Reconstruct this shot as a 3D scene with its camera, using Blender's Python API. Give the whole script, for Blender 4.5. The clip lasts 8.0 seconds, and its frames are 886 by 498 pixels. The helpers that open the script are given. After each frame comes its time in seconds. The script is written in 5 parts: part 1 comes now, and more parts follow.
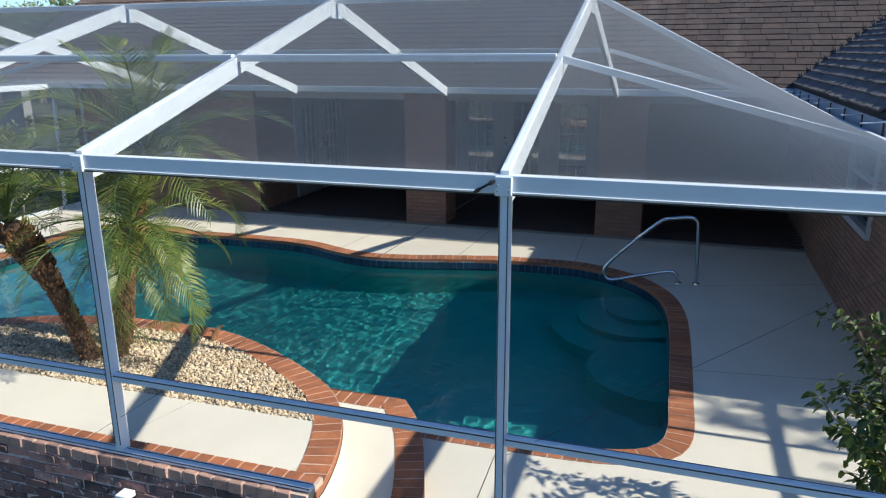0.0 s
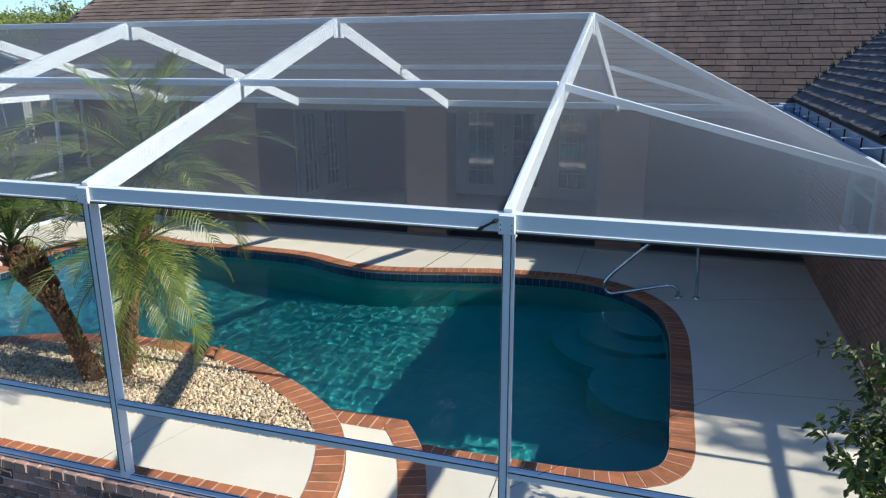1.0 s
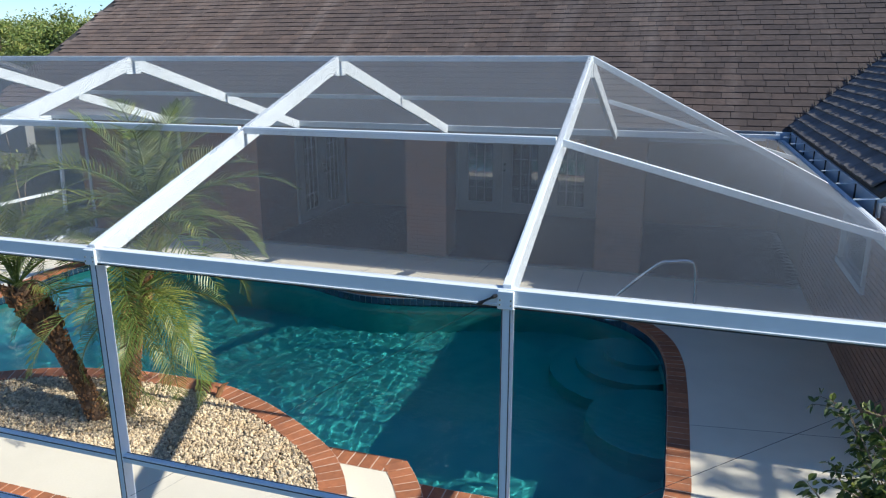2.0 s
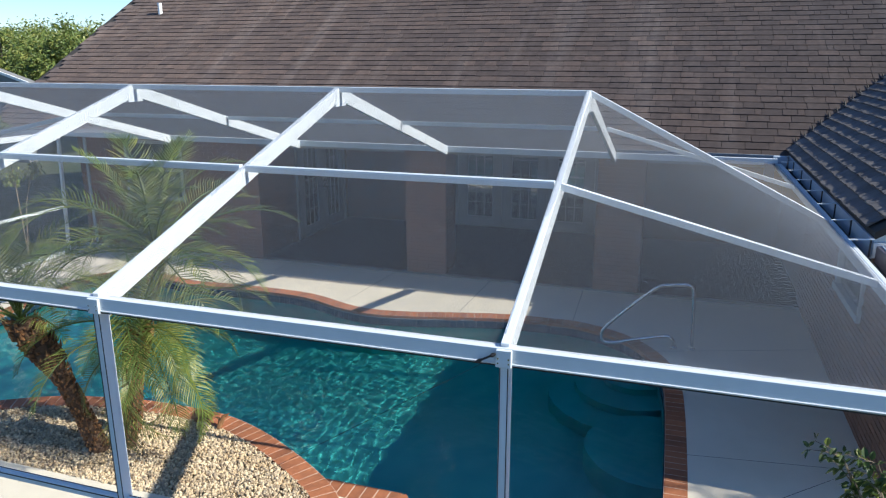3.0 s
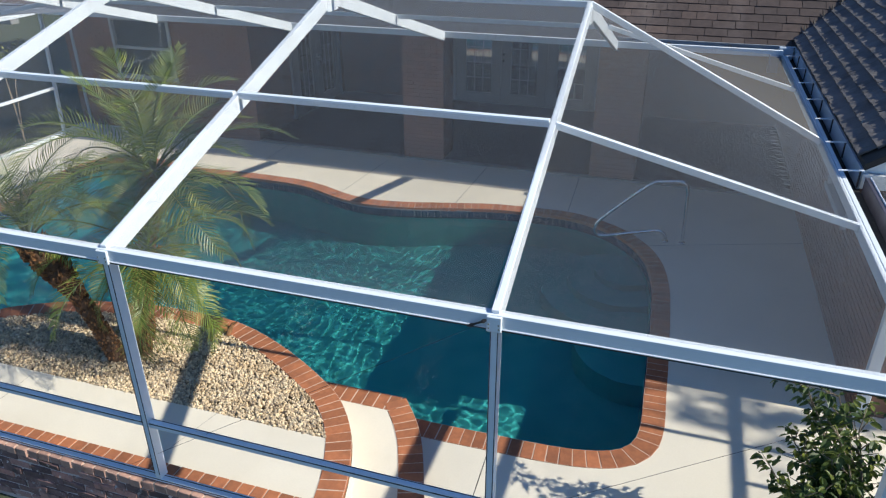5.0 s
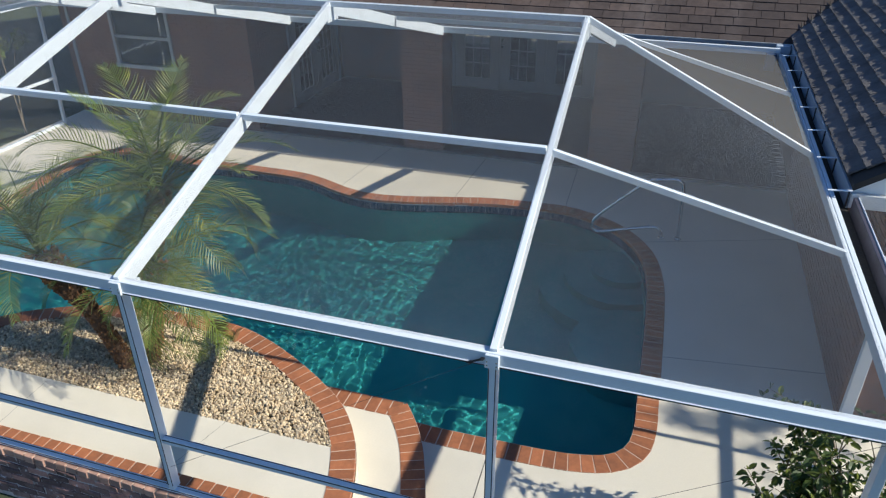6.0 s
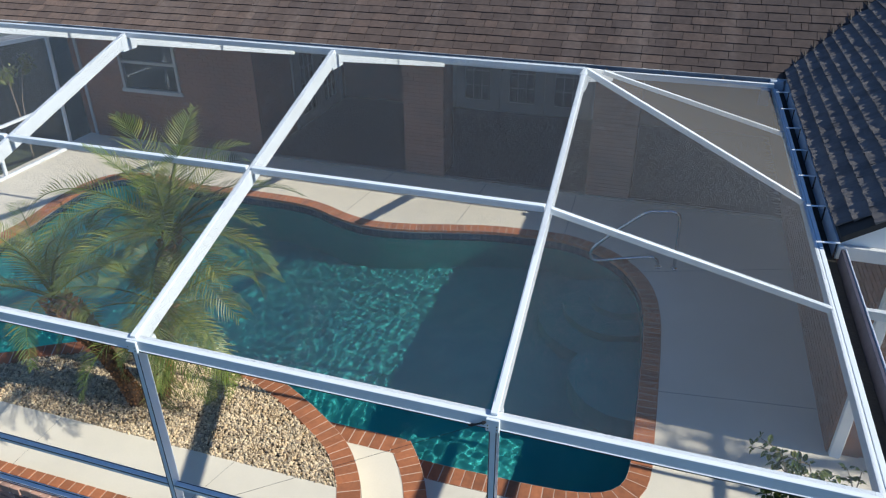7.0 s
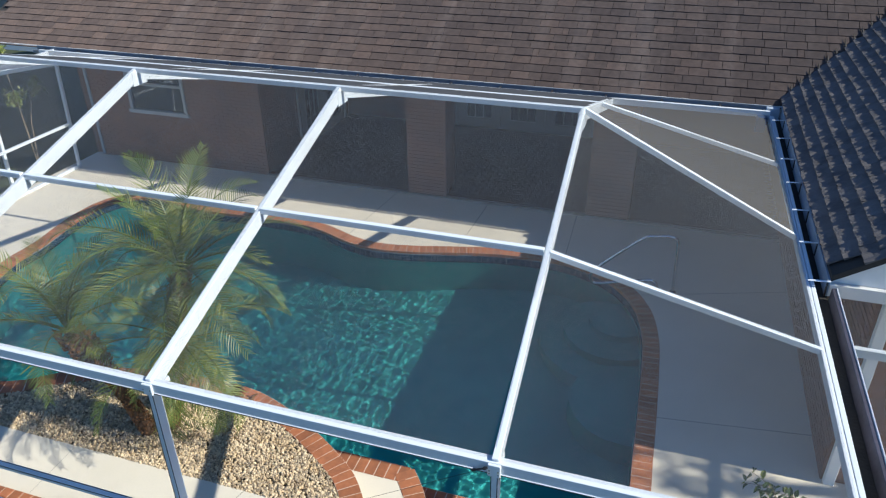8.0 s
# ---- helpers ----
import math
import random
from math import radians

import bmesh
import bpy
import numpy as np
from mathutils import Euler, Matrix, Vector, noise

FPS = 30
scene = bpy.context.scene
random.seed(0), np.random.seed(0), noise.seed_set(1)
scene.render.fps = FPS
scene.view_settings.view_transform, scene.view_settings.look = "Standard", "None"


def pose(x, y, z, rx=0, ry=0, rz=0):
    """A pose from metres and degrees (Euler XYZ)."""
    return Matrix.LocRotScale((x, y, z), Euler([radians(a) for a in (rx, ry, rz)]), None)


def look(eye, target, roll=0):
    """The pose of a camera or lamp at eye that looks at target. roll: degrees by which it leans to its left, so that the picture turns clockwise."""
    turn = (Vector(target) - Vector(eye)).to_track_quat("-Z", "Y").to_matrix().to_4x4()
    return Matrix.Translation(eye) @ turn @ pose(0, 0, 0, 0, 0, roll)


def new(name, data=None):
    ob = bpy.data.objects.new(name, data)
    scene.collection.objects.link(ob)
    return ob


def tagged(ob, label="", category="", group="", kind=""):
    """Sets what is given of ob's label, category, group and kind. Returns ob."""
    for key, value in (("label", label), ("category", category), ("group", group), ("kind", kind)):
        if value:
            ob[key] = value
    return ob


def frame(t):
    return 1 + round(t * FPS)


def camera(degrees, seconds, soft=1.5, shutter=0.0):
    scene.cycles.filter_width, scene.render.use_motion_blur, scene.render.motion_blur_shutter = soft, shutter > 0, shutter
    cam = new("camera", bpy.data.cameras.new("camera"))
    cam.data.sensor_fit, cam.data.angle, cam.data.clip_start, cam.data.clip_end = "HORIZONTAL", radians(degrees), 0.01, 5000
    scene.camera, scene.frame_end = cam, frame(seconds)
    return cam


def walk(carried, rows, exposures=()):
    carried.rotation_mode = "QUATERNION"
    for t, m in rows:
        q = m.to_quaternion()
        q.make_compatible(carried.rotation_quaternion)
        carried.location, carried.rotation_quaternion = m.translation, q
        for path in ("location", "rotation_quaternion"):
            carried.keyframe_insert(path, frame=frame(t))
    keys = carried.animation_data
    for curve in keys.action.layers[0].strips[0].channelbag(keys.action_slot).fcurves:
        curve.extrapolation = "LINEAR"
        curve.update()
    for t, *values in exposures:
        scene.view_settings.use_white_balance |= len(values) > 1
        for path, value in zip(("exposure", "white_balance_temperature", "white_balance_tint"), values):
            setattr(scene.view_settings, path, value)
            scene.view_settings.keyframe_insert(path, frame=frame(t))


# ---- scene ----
cam = camera(63.3, 8.0, 1.2)
PATH = [
    (0, (0.785, -3.356, 3.034), (0.182, -1.525, 2.5), -0.3),
    (0.5, (0.766, -3.349, 3.076), (0.164, -1.517, 2.543), -0.3),
    (1, (0.761, -3.345, 3.214), (0.159, -1.514, 2.683), -0.3),
    (1.5, (0.753, -3.34, 3.404), (0.153, -1.507, 2.872), -0.2),
    (3, (0.75, -3.311, 3.883), (0.15, -1.477, 3.359), -0.1),
    (3.5, (0.747, -3.29, 3.983), (0.147, -1.457, 3.457), -0.1),
    (4, (0.743, -3.28, 4.118), (0.152, -1.48, 3.479), -0.1),
    (4.5, (0.751, -3.249, 4.295), (0.178, -1.504, 3.503), -0.1),
    (5.8, (0.741, -3.176, 4.886), (0.203, -1.525, 3.892), -0.4),
    (6, (0.734, -3.173, 4.964), (0.196, -1.521, 3.974), -0.4),
    (6.5, (0.734, -3.168, 5.196), (0.195, -1.515, 4.206), -0.4),
    (7, (0.716, -3.169, 5.417), (0.177, -1.514, 4.432), -0.4),
    (7.5, (0.709, -3.178, 5.635), (0.167, -1.522, 4.655), -0.5),
    (8, (0.719, -3.188, 5.784), (0.173, -1.531, 4.806), -0.6),
]
walk(cam, [(t, look(eye, target, roll)) for t, eye, target, roll in PATH], [(0.0, 0.79, 5450, 9), (1.5, 0.81, 5450, 9), (3.0, 0.87, 5500, 10), (4.5, 0.81, 5550, 10), (6.0, 0.60, 5550, 9), (7.0, 0.60, 5500, 9), (8.0, 0.68, 5480, 9)])

# ---- light ----
SUN_K = 1.348                                  # shadow length per metre of height, towards -x
sun_from = Vector((SUN_K, -0.002, 1.0)).normalized()
world = bpy.data.worlds.new("sky")
scene.world = world
world.use_nodes = True
sky = world.node_tree.nodes.new("ShaderNodeTexSky")
sky.sky_type = 'NISHITA'
sky.sun_disc = False
sky.sun_elevation = math.asin(sun_from.z)
sky.sun_rotation = math.atan2(sun_from.x, sun_from.y)
sky.air_density, sky.dust_density, sky.ozone_density = 1.0, 0.05, 5.5
world.node_tree.nodes["Background"].inputs["Strength"].default_value = 0.084
world.node_tree.links.new(sky.outputs[0], world.node_tree.nodes["Background"].inputs[0])
sun_data = bpy.data.lights.new("sun", 'SUN')
sun_data.energy, sun_data.angle, sun_data.color = 5.0, radians(0.5), (1.0, 0.875, 0.66)
sun = new("sun", sun_data)
sun.matrix_world = look(sun_from * 40, (0, 0, 0))

# ---- materials ----


class Nodes:
    """A small node builder for one material."""

    def __init__(self, name):
        self.mat = bpy.data.materials.new(name)
        self.mat.use_nodes = True
        self.tree = self.mat.node_tree
        self.bsdf = self.tree.nodes["Principled BSDF"]
        self.out = self.tree.nodes["Material Output"]

    def add(self, kind, **values):
        n = self.tree.nodes.new(kind)
        for key, value in values.items():
            n.inputs[key].default_value = value
        return n

    def link(self, a, b):
        self.tree.links.new(a, b)

    def coords(self):
        return self.add("ShaderNodeNewGeometry").outputs["Position"]

    def noise(self, scale, detail=4, vec=None, rough=0.55):
        n = self.add("ShaderNodeTexNoise", Scale=scale, Detail=detail, Roughness=rough)
        self.link(vec if vec is not None else self.coords(), n.inputs["Vector"])
        return n.outputs["Fac"]

    def ramp(self, fac, stops):
        r = self.add("ShaderNodeValToRGB")
        els = r.color_ramp.elements
        while len(els) < len(stops):
            els.new(0.5)
        for e, (pos, col) in zip(els, stops):
            e.position, e.color = pos, (*col, 1)
        self.link(fac, r.inputs[0])
        return r.outputs[0]

    def mix(self, fac, a, b, mode='MIX'):
        m = self.tree.nodes.new("ShaderNodeMix")
        m.data_type, m.blend_type = 'RGBA', mode
        for socket, v in ((m.inputs[0], fac), (m.inputs[6], a), (m.inputs[7], b)):
            if hasattr(v, "links"):
                self.link(v, socket)
            elif isinstance(v, tuple):
                socket.default_value = (*v, 1)
            else:
                socket.default_value = v
        return m.outputs[2]

    def stretch(self, sx, sy, sz):
        m = self.add("ShaderNodeMapping")
        m.inputs["Scale"].default_value = (sx, sy, sz)
        self.link(self.coords(), m.inputs["Vector"])
        return m.outputs[0]

    def bump(self, height, strength, distance=0.01):
        b = self.add("ShaderNodeBump", Strength=strength, Distance=distance)
        self.link(height, b.inputs["Height"])
        self.link(b.outputs[0], self.bsdf.inputs["Normal"])

    def finish(self, colour, rough=0.7, metal=0.0, spec=0.5):
        if isinstance(colour, tuple):
            self.bsdf.inputs["Base Color"].default_value = (*colour, 1)
        else:
            self.link(colour, self.bsdf.inputs["Base Color"])
        if hasattr(rough, "links"):
            self.link(rough, self.bsdf.inputs["Roughness"])
        else:
            self.bsdf.inputs["Roughness"].default_value = rough
        self.bsdf.inputs["Metallic"].default_value = metal
        self.bsdf.inputs["Specular IOR Level"].default_value = spec
        return self.mat


def two_scale(name, a, b, dirt, big, small, rough, bump, distance=0.004, metal=0.0, per=False, spec=0.5):
    """Colour between a and b by fine grain, with broader soiling towards dirt; per: each piece differs."""
    n = Nodes(name)
    fine = n.noise(small, 5)
    col = n.mix(fine, a, b)
    broad = n.noise(big, 4)
    stain = n.ramp(broad, [(0.45, (0, 0, 0)), (0.75, (1, 1, 1))])
    fac = n.add("ShaderNodeMath")
    fac.operation = 'MULTIPLY'
    n.link(stain, fac.inputs[0])
    fac.inputs[1].default_value = 0.6
    col = n.mix(fac.outputs[0], col, dirt)
    if per:
        info = n.add("ShaderNodeObjectInfo").outputs["Random"]
        geo = n.add("ShaderNodeNewGeometry").outputs["Random Per Island"]
        both = n.add("ShaderNodeMath")
        both.operation = 'ADD'
        n.link(info, both.inputs[0]), n.link(geo, both.inputs[1])
        fr = n.add("ShaderNodeMath")
        fr.operation = 'FRACT'
        n.link(both.outputs[0], fr.inputs[0])
        shade = n.ramp(fr.outputs[0], [(0.0, (1 - 0.16 * per, 1 - 0.17 * per, 1 - 0.17 * per)), (0.5, (1, 1, 1)), (1.0, (1 + 0.16 * per, 1 + 0.14 * per, 1 + 0.12 * per))])
        col = n.mix(1.0, col, shade, 'MULTIPLY')
    n.bump(fine, bump, distance)
    return n.finish(col, rough, metal, spec)


WHITE = two_scale("white_aluminium", (0.66, 0.70, 0.74), (0.625, 0.665, 0.70), (0.55, 0.58, 0.59), 1.3, 40, 0.28, 0.05, 0.001)
CONCRETE = two_scale("painted_concrete", (0.70, 0.64, 0.52), (0.63, 0.575, 0.465), (0.55, 0.50, 0.40), 0.9, 55, 0.8, 0.25, 0.002)
JOINT = two_scale("dark_joint", (0.17, 0.15, 0.13), (0.22, 0.2, 0.17), (0.1, 0.1, 0.09), 3, 60, 0.95, 0.3)
COPING = two_scale("coping_brick", (0.41, 0.155, 0.062), (0.24, 0.085, 0.036), (0.16, 0.07, 0.036), 7, 26, 0.75, 0.4, 0.003, per=1.3)
MORTAR = two_scale("mortar", (0.56, 0.42, 0.32), (0.48, 0.35, 0.26), (0.42, 0.32, 0.25), 4, 90, 0.95, 0.5, 0.003)
HOUSE_BRICK = two_scale("house_brick", (0.27, 0.145, 0.092), (0.205, 0.108, 0.068), (0.14, 0.08, 0.055), 1.2, 60, 0.85, 0.5, 0.004, per=0.7)


def knee_material():
    """Old clay brick: from near black to red, with pale spots painted for grazing sun."""
    n = Nodes("old_brick")
    fine = n.noise(34, 5)
    col = n.mix(fine, (0.5, 0.29, 0.235), (0.17, 0.105, 0.09))
    rnd = n.add("ShaderNodeObjectInfo").outputs["Random"]
    col = n.mix(1.0, col, n.ramp(rnd, [(0.0, (0.3, 0.3, 0.33)), (0.45, (0.62, 0.6, 0.62)), (0.75, (1.0, 1.0, 1.0)), (1.0, (1.35, 1.1, 1.0))]), 'MULTIPLY')
    soot = n.noise(6, 4)
    col = n.mix(n.ramp(soot, [(0.5, (0, 0, 0)), (0.68, (0.8, 0.8, 0.8))]), col, (0.03, 0.027, 0.028))
    sun_flecks = n.noise(17, 5)
    col = n.mix(n.ramp(sun_flecks, [(0.61, (0, 0, 0)), (0.7, (1, 1, 1))]), col, (0.62, 0.52, 0.47))
    n.bump(n.noise(22, 4), 1.0, 0.014)
    return n.finish(col, 0.85)


KNEE_BRICK = knee_material()
CAP_BRICK = two_scale("cap_brick", (0.50, 0.3, 0.22), (0.27, 0.16, 0.12), (0.12, 0.09, 0.08), 7, 50, 0.8, 0.5, 0.004, per=True)
KNEE_MORTAR = two_scale("old_mortar", (0.70, 0.58, 0.52), (0.42, 0.33, 0.29), (0.06, 0.05, 0.05), 7, 24, 0.95, 1.0, 0.014)
HOUSE_MORTAR = two_scale("house_mortar", (0.228, 0.124, 0.08), (0.20, 0.106, 0.068), (0.15, 0.12, 0.1), 3, 70, 0.95, 0.4)


def shingle_material():
    """Brown asphalt granules, tab-to-tab tone, and pale runs down the slope."""
    n = Nodes("brown_shingle")
    fine = n.noise(150, 3)
    col = n.mix(fine, (0.128, 0.098, 0.086), (0.064, 0.050, 0.045))
    runs = n.noise(1.0, 3, n.stretch(2.2, 0.12, 0.12))
    col = n.mix(n.ramp(runs, [(0.5, (0, 0, 0)), (0.75, (0.55, 0.55, 0.55))]), col, (0.185, 0.155, 0.14))
    mottle = n.noise(11, 4)
    col = n.mix(1.0, col, n.ramp(mottle, [(0.3, (0.82, 0.82, 0.83)), (0.7, (1.16, 1.14, 1.12))]), 'MULTIPLY')
    patch = n.noise(0.8, 4)
    col = n.mix(n.ramp(patch, [(0.45, (0, 0, 0)), (0.8, (0.5, 0.5, 0.5))]), col, (0.075, 0.06, 0.058))
    info = n.add("ShaderNodeObjectInfo").outputs["Random"]
    geo = n.add("ShaderNodeNewGeometry").outputs["Random Per Island"]
    both = n.add("ShaderNodeMath")
    both.operation = 'ADD'
    n.link(info, both.inputs[0]), n.link(geo, both.inputs[1])
    fr = n.add("ShaderNodeMath")
    fr.operation = 'FRACT'
    n.link(both.outputs[0], fr.inputs[0])
    col = n.mix(1.0, col, n.ramp(fr.outputs[0], [(0.0, (0.8, 0.8, 0.83)), (0.3, (0.93, 0.93, 0.94)), (0.7, (1.04, 1.03, 1.02)), (1.0, (1.2, 1.14, 1.1))]), 'MULTIPLY')
    n.bump(fine, 0.5, 0.003)
    n.bsdf.inputs["Diffuse Roughness"].default_value = 1.0
    return n.finish(col, 0.92, 0, 0.25)


SHINGLE = shingle_material()
SHINGLE_DARK = two_scale("weathered_shingle", (0.17, 0.155, 0.15), (0.10, 0.093, 0.09), (0.04, 0.037, 0.037), 5, 60, 0.9, 0.6, 0.006, per=True, spec=0.3)
FELT = two_scale("roof_felt", (0.04, 0.035, 0.03), (0.03, 0.028, 0.026), (0.02, 0.02, 0.02), 2, 60, 0.95, 0.3)
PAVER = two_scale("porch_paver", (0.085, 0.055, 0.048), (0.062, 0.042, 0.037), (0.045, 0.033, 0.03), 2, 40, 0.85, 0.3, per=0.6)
SIDING = two_scale("grey_siding", (0.22, 0.22, 0.21), (0.17, 0.17, 0.165), (0.12, 0.12, 0.115), 0.8, 12, 0.8, 0.2)
# White door and header paint, greyed to imitate the porch's shade.
SHADED_TRIM = two_scale("shaded_white_paint", (0.30, 0.29, 0.28), (0.26, 0.25, 0.245), (0.2, 0.19, 0.18), 1.5, 30, 0.5, 0.08, 0.001)
TRIM = two_scale("white_paint", (0.78, 0.78, 0.76), (0.72, 0.72, 0.70), (0.62, 0.62, 0.6), 1.5, 30, 0.5, 0.08, 0.001)
PEBBLE = two_scale("cream_gravel", (0.64, 0.54, 0.38), (0.38, 0.29, 0.17), (0.32, 0.21, 0.09), 5, 60, 0.7, 0.3, 0.003, per=3.0)
BED_SOIL = two_scale("gravel_bed", (0.2, 0.16, 0.1), (0.12, 0.1, 0.06), (0.08, 0.06, 0.04), 8, 60, 0.9, 0.5)
TILE = two_scale("navy_tile", (0.015, 0.035, 0.06), (0.02, 0.05, 0.085), (0.01, 0.02, 0.03), 6, 20, 0.15, 0.02, per=True)
GROUT = two_scale("tile_grout", (0.3, 0.33, 0.34), (0.2, 0.23, 0.24), (0.12, 0.14, 0.15), 5, 40, 0.9, 0.2)
GRASS = two_scale("lawn", (0.045, 0.06, 0.025), (0.03, 0.042, 0.018), (0.07, 0.065, 0.035), 0.3, 12, 0.95, 0.6, 0.03)
TRUNK = two_scale("palm_trunk", (0.16, 0.09, 0.045), (0.07, 0.04, 0.025), (0.035, 0.025, 0.018), 9, 40, 0.9, 0.8, 0.01)
FIBRE = two_scale("palm_fibre", (0.34, 0.165, 0.06), (0.10, 0.055, 0.028), (0.04, 0.028, 0.018), 8, 30, 0.9, 0.6, 0.006, per=2.5)
BARK = two_scale("shrub_bark", (0.28, 0.23, 0.16), (0.17, 0.13, 0.09), (0.08, 0.06, 0.04), 9, 60, 0.9, 0.6)
# Dark purple for dirt and shade together on the screen room's beam.
SOILED_SHADE = two_scale("soiled_shaded_metal", (0.12, 0.11, 0.14), (0.05, 0.045, 0.06), (0.02, 0.018, 0.02), 5, 30, 0.5, 0.3)
DARK_METAL = two_scale("dark_metal", (0.02, 0.02, 0.022), (0.03, 0.03, 0.03), (0.06, 0.03, 0.02), 9, 60, 0.5, 0.1)
BLACK_STEEL = two_scale("black_steel", (0.008, 0.008, 0.009), (0.012, 0.012, 0.012), (0.015, 0.015, 0.015), 9, 60, 0.6, 0.1)
# Dark sheet behind the panes, standing in for unlit rooms.
ROOM_SHADE = two_scale("room_shade", (0.06, 0.06, 0.065), (0.05, 0.05, 0.055), (0.03, 0.03, 0.03), 2, 9, 0.9, 0.1)


def leaf_material(name, a, b, c, each=0.0, rough=0.42):
    """Leaf green from a to b, some blades towards c; each: spread of tone from one frond to the next."""
    n = Nodes(name)
    col = n.mix(n.noise(6, 3), a, b)
    if each:
        own = n.add("ShaderNodeObjectInfo").outputs["Random"]
        col = n.mix(1.0, col, n.ramp(own, [(0.0, (1 - each, 1 - each * 0.9, 1 - each)), (0.6, (1, 1, 1)), (1.0, (1 + each * 1.3, 1 + each, 1 + each * 0.5))]), 'MULTIPLY')
    rnd = n.add("ShaderNodeNewGeometry").outputs["Random Per Island"]
    col = n.mix(n.ramp(rnd, [(0.5, (0, 0, 0)), (1.0, (1, 1, 1))]), col, c)
    n.finish(col, rough, 0, 0.5)
    tr = n.add("ShaderNodeBsdfTranslucent")
    n.link(col, tr.inputs["Color"])
    m = n.add("ShaderNodeMixShader")
    m.inputs[0].default_value = 0.3
    n.link(n.bsdf.outputs[0], m.inputs[1]), n.link(tr.outputs[0], m.inputs[2])
    n.link(m.outputs[0], n.out.inputs[0])
    return n.mat


FROND = leaf_material("palm_frond", (0.155, 0.205, 0.04), (0.08, 0.125, 0.026), (0.29, 0.30, 0.07), 0.45)
LEAF = leaf_material("shrub_leaf", (0.06, 0.105, 0.018), (0.032, 0.06, 0.013), (0.22, 0.25, 0.04), 0.0, 0.48)
TREE_LEAF = leaf_material("tree_leaf", (0.19, 0.25, 0.06), (0.11, 0.155, 0.04), (0.32, 0.32, 0.08))


def screen_material(name, cover, a=(0.23, 0.229, 0.23), b=(0.28, 0.278, 0.278)):
    """Charcoal insect mesh: mostly gaps, the threads scatter light both ways."""
    n = Nodes(name)
    col = n.mix(n.noise(1.1, 3), a, b)
    n.finish(col, 0.7, 0, 0.3)
    clear = n.add("ShaderNodeBsdfTransparent")
    m = n.add("ShaderNodeMixShader")
    m.inputs[0].default_value = cover
    n.link(clear.outputs[0], m.inputs[1]), n.link(n.bsdf.outputs[0], m.inputs[2])
    n.link(m.outputs[0], n.out.inputs[0])
    return n.mat


# The second copy covers more, painting milky haze onto two hip panels.
MESH, HAZE_MESH = screen_material("insect_mesh", 0.06), screen_material("hazy_insect_mesh", 0.28)
# Back slope copies of mesh and thread, darkened in place of shade.
SHADED_MESH = screen_material("shaded_insect_mesh", 0.12, (0.06, 0.06, 0.061), (0.075, 0.075, 0.077))
SHADED_THREAD = two_scale("shaded_mesh_thread", (0.10, 0.10, 0.104), (0.13, 0.13, 0.134), (0.09, 0.09, 0.092), 1.2, 9, 0.7, 0.0)
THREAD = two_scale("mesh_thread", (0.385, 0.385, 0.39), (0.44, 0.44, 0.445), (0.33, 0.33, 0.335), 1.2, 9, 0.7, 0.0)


def water_material():
    n = Nodes("pool_water")
    n.bump(n.noise(26.0, 2), 0.1, 0.01)
    n.finish((0.42, 0.86, 0.88), 0.0)
    n.bsdf.inputs["IOR"].default_value = 1.33
    n.bsdf.inputs["Transmission Weight"].default_value = 1.0
    return n.mat


def plaster_material():
    """Blue-green quartz plaster; a hand-sized cell mottle is painted in for caustic light."""
    n = Nodes("pool_plaster")
    v = n.add("ShaderNodeTexVoronoi", Scale=5.5)
    v.feature = 'SMOOTH_F1'
    jit = n.noise(3.0, 3)
    vec = n.mix(0.25, n.coords(), jit)
    n.link(vec, v.inputs["Vector"])
    base = n.mix(n.ramp(v.outputs["Distance"], [(0.1, (0, 0, 0)), (0.7, (1, 1, 1))]), (0.12, 0.39, 0.37), (0.175, 0.47, 0.44))
    col = n.mix(n.noise(0.7, 3), base, (0.10, 0.35, 0.335))
    n.bump(n.noise(60, 3), 0.2, 0.003)
    return n.finish(col, 0.8)


def glass_material(name, ior):
    n = Nodes(name)
    n.finish((0.9, 0.95, 0.95), 0.02)
    n.bsdf.inputs["IOR"].default_value = ior
    n.bsdf.inputs["Transmission Weight"].default_value = 1.0
    n.bump(n.noise(1.5, 2), 0.02, 0.01)
    return n.mat


def steel_material():
    n = Nodes("stainless_steel")
    n.finish((0.62, 0.62, 0.62), n.ramp(n.noise(12, 4), [(0.3, (0.12, 0.12, 0.12)), (0.8, (0.3, 0.3, 0.3))]), 1.0)
    return n.mat


WATER, PLASTER, GLASS, STEEL = water_material(), plaster_material(), glass_material("coated_door_glass", 2.1), steel_material()
PLAIN_GLASS = glass_material("window_glass", 1.45)
GUTTER_BLUE = two_scale("grey_gutter", (0.36, 0.42, 0.5), (0.3, 0.36, 0.44), (0.2, 0.22, 0.25), 2, 30, 0.45, 0.1)
GUTTER_NAVY = two_scale("navy_metal", (0.05, 0.08, 0.14), (0.04, 0.06, 0.11), (0.03, 0.04, 0.06), 2, 30, 0.45, 0.1)
GUTTER_GREY = two_scale("dull_gutter", (0.25, 0.28, 0.31), (0.19, 0.21, 0.24), (0.1, 0.1, 0.1), 2, 30, 0.55, 0.1)
WINDOW_ALU = two_scale("mill_aluminium", (0.42, 0.43, 0.44), (0.35, 0.36, 0.37), (0.25, 0.25, 0.25), 2, 30, 0.45, 0.1)
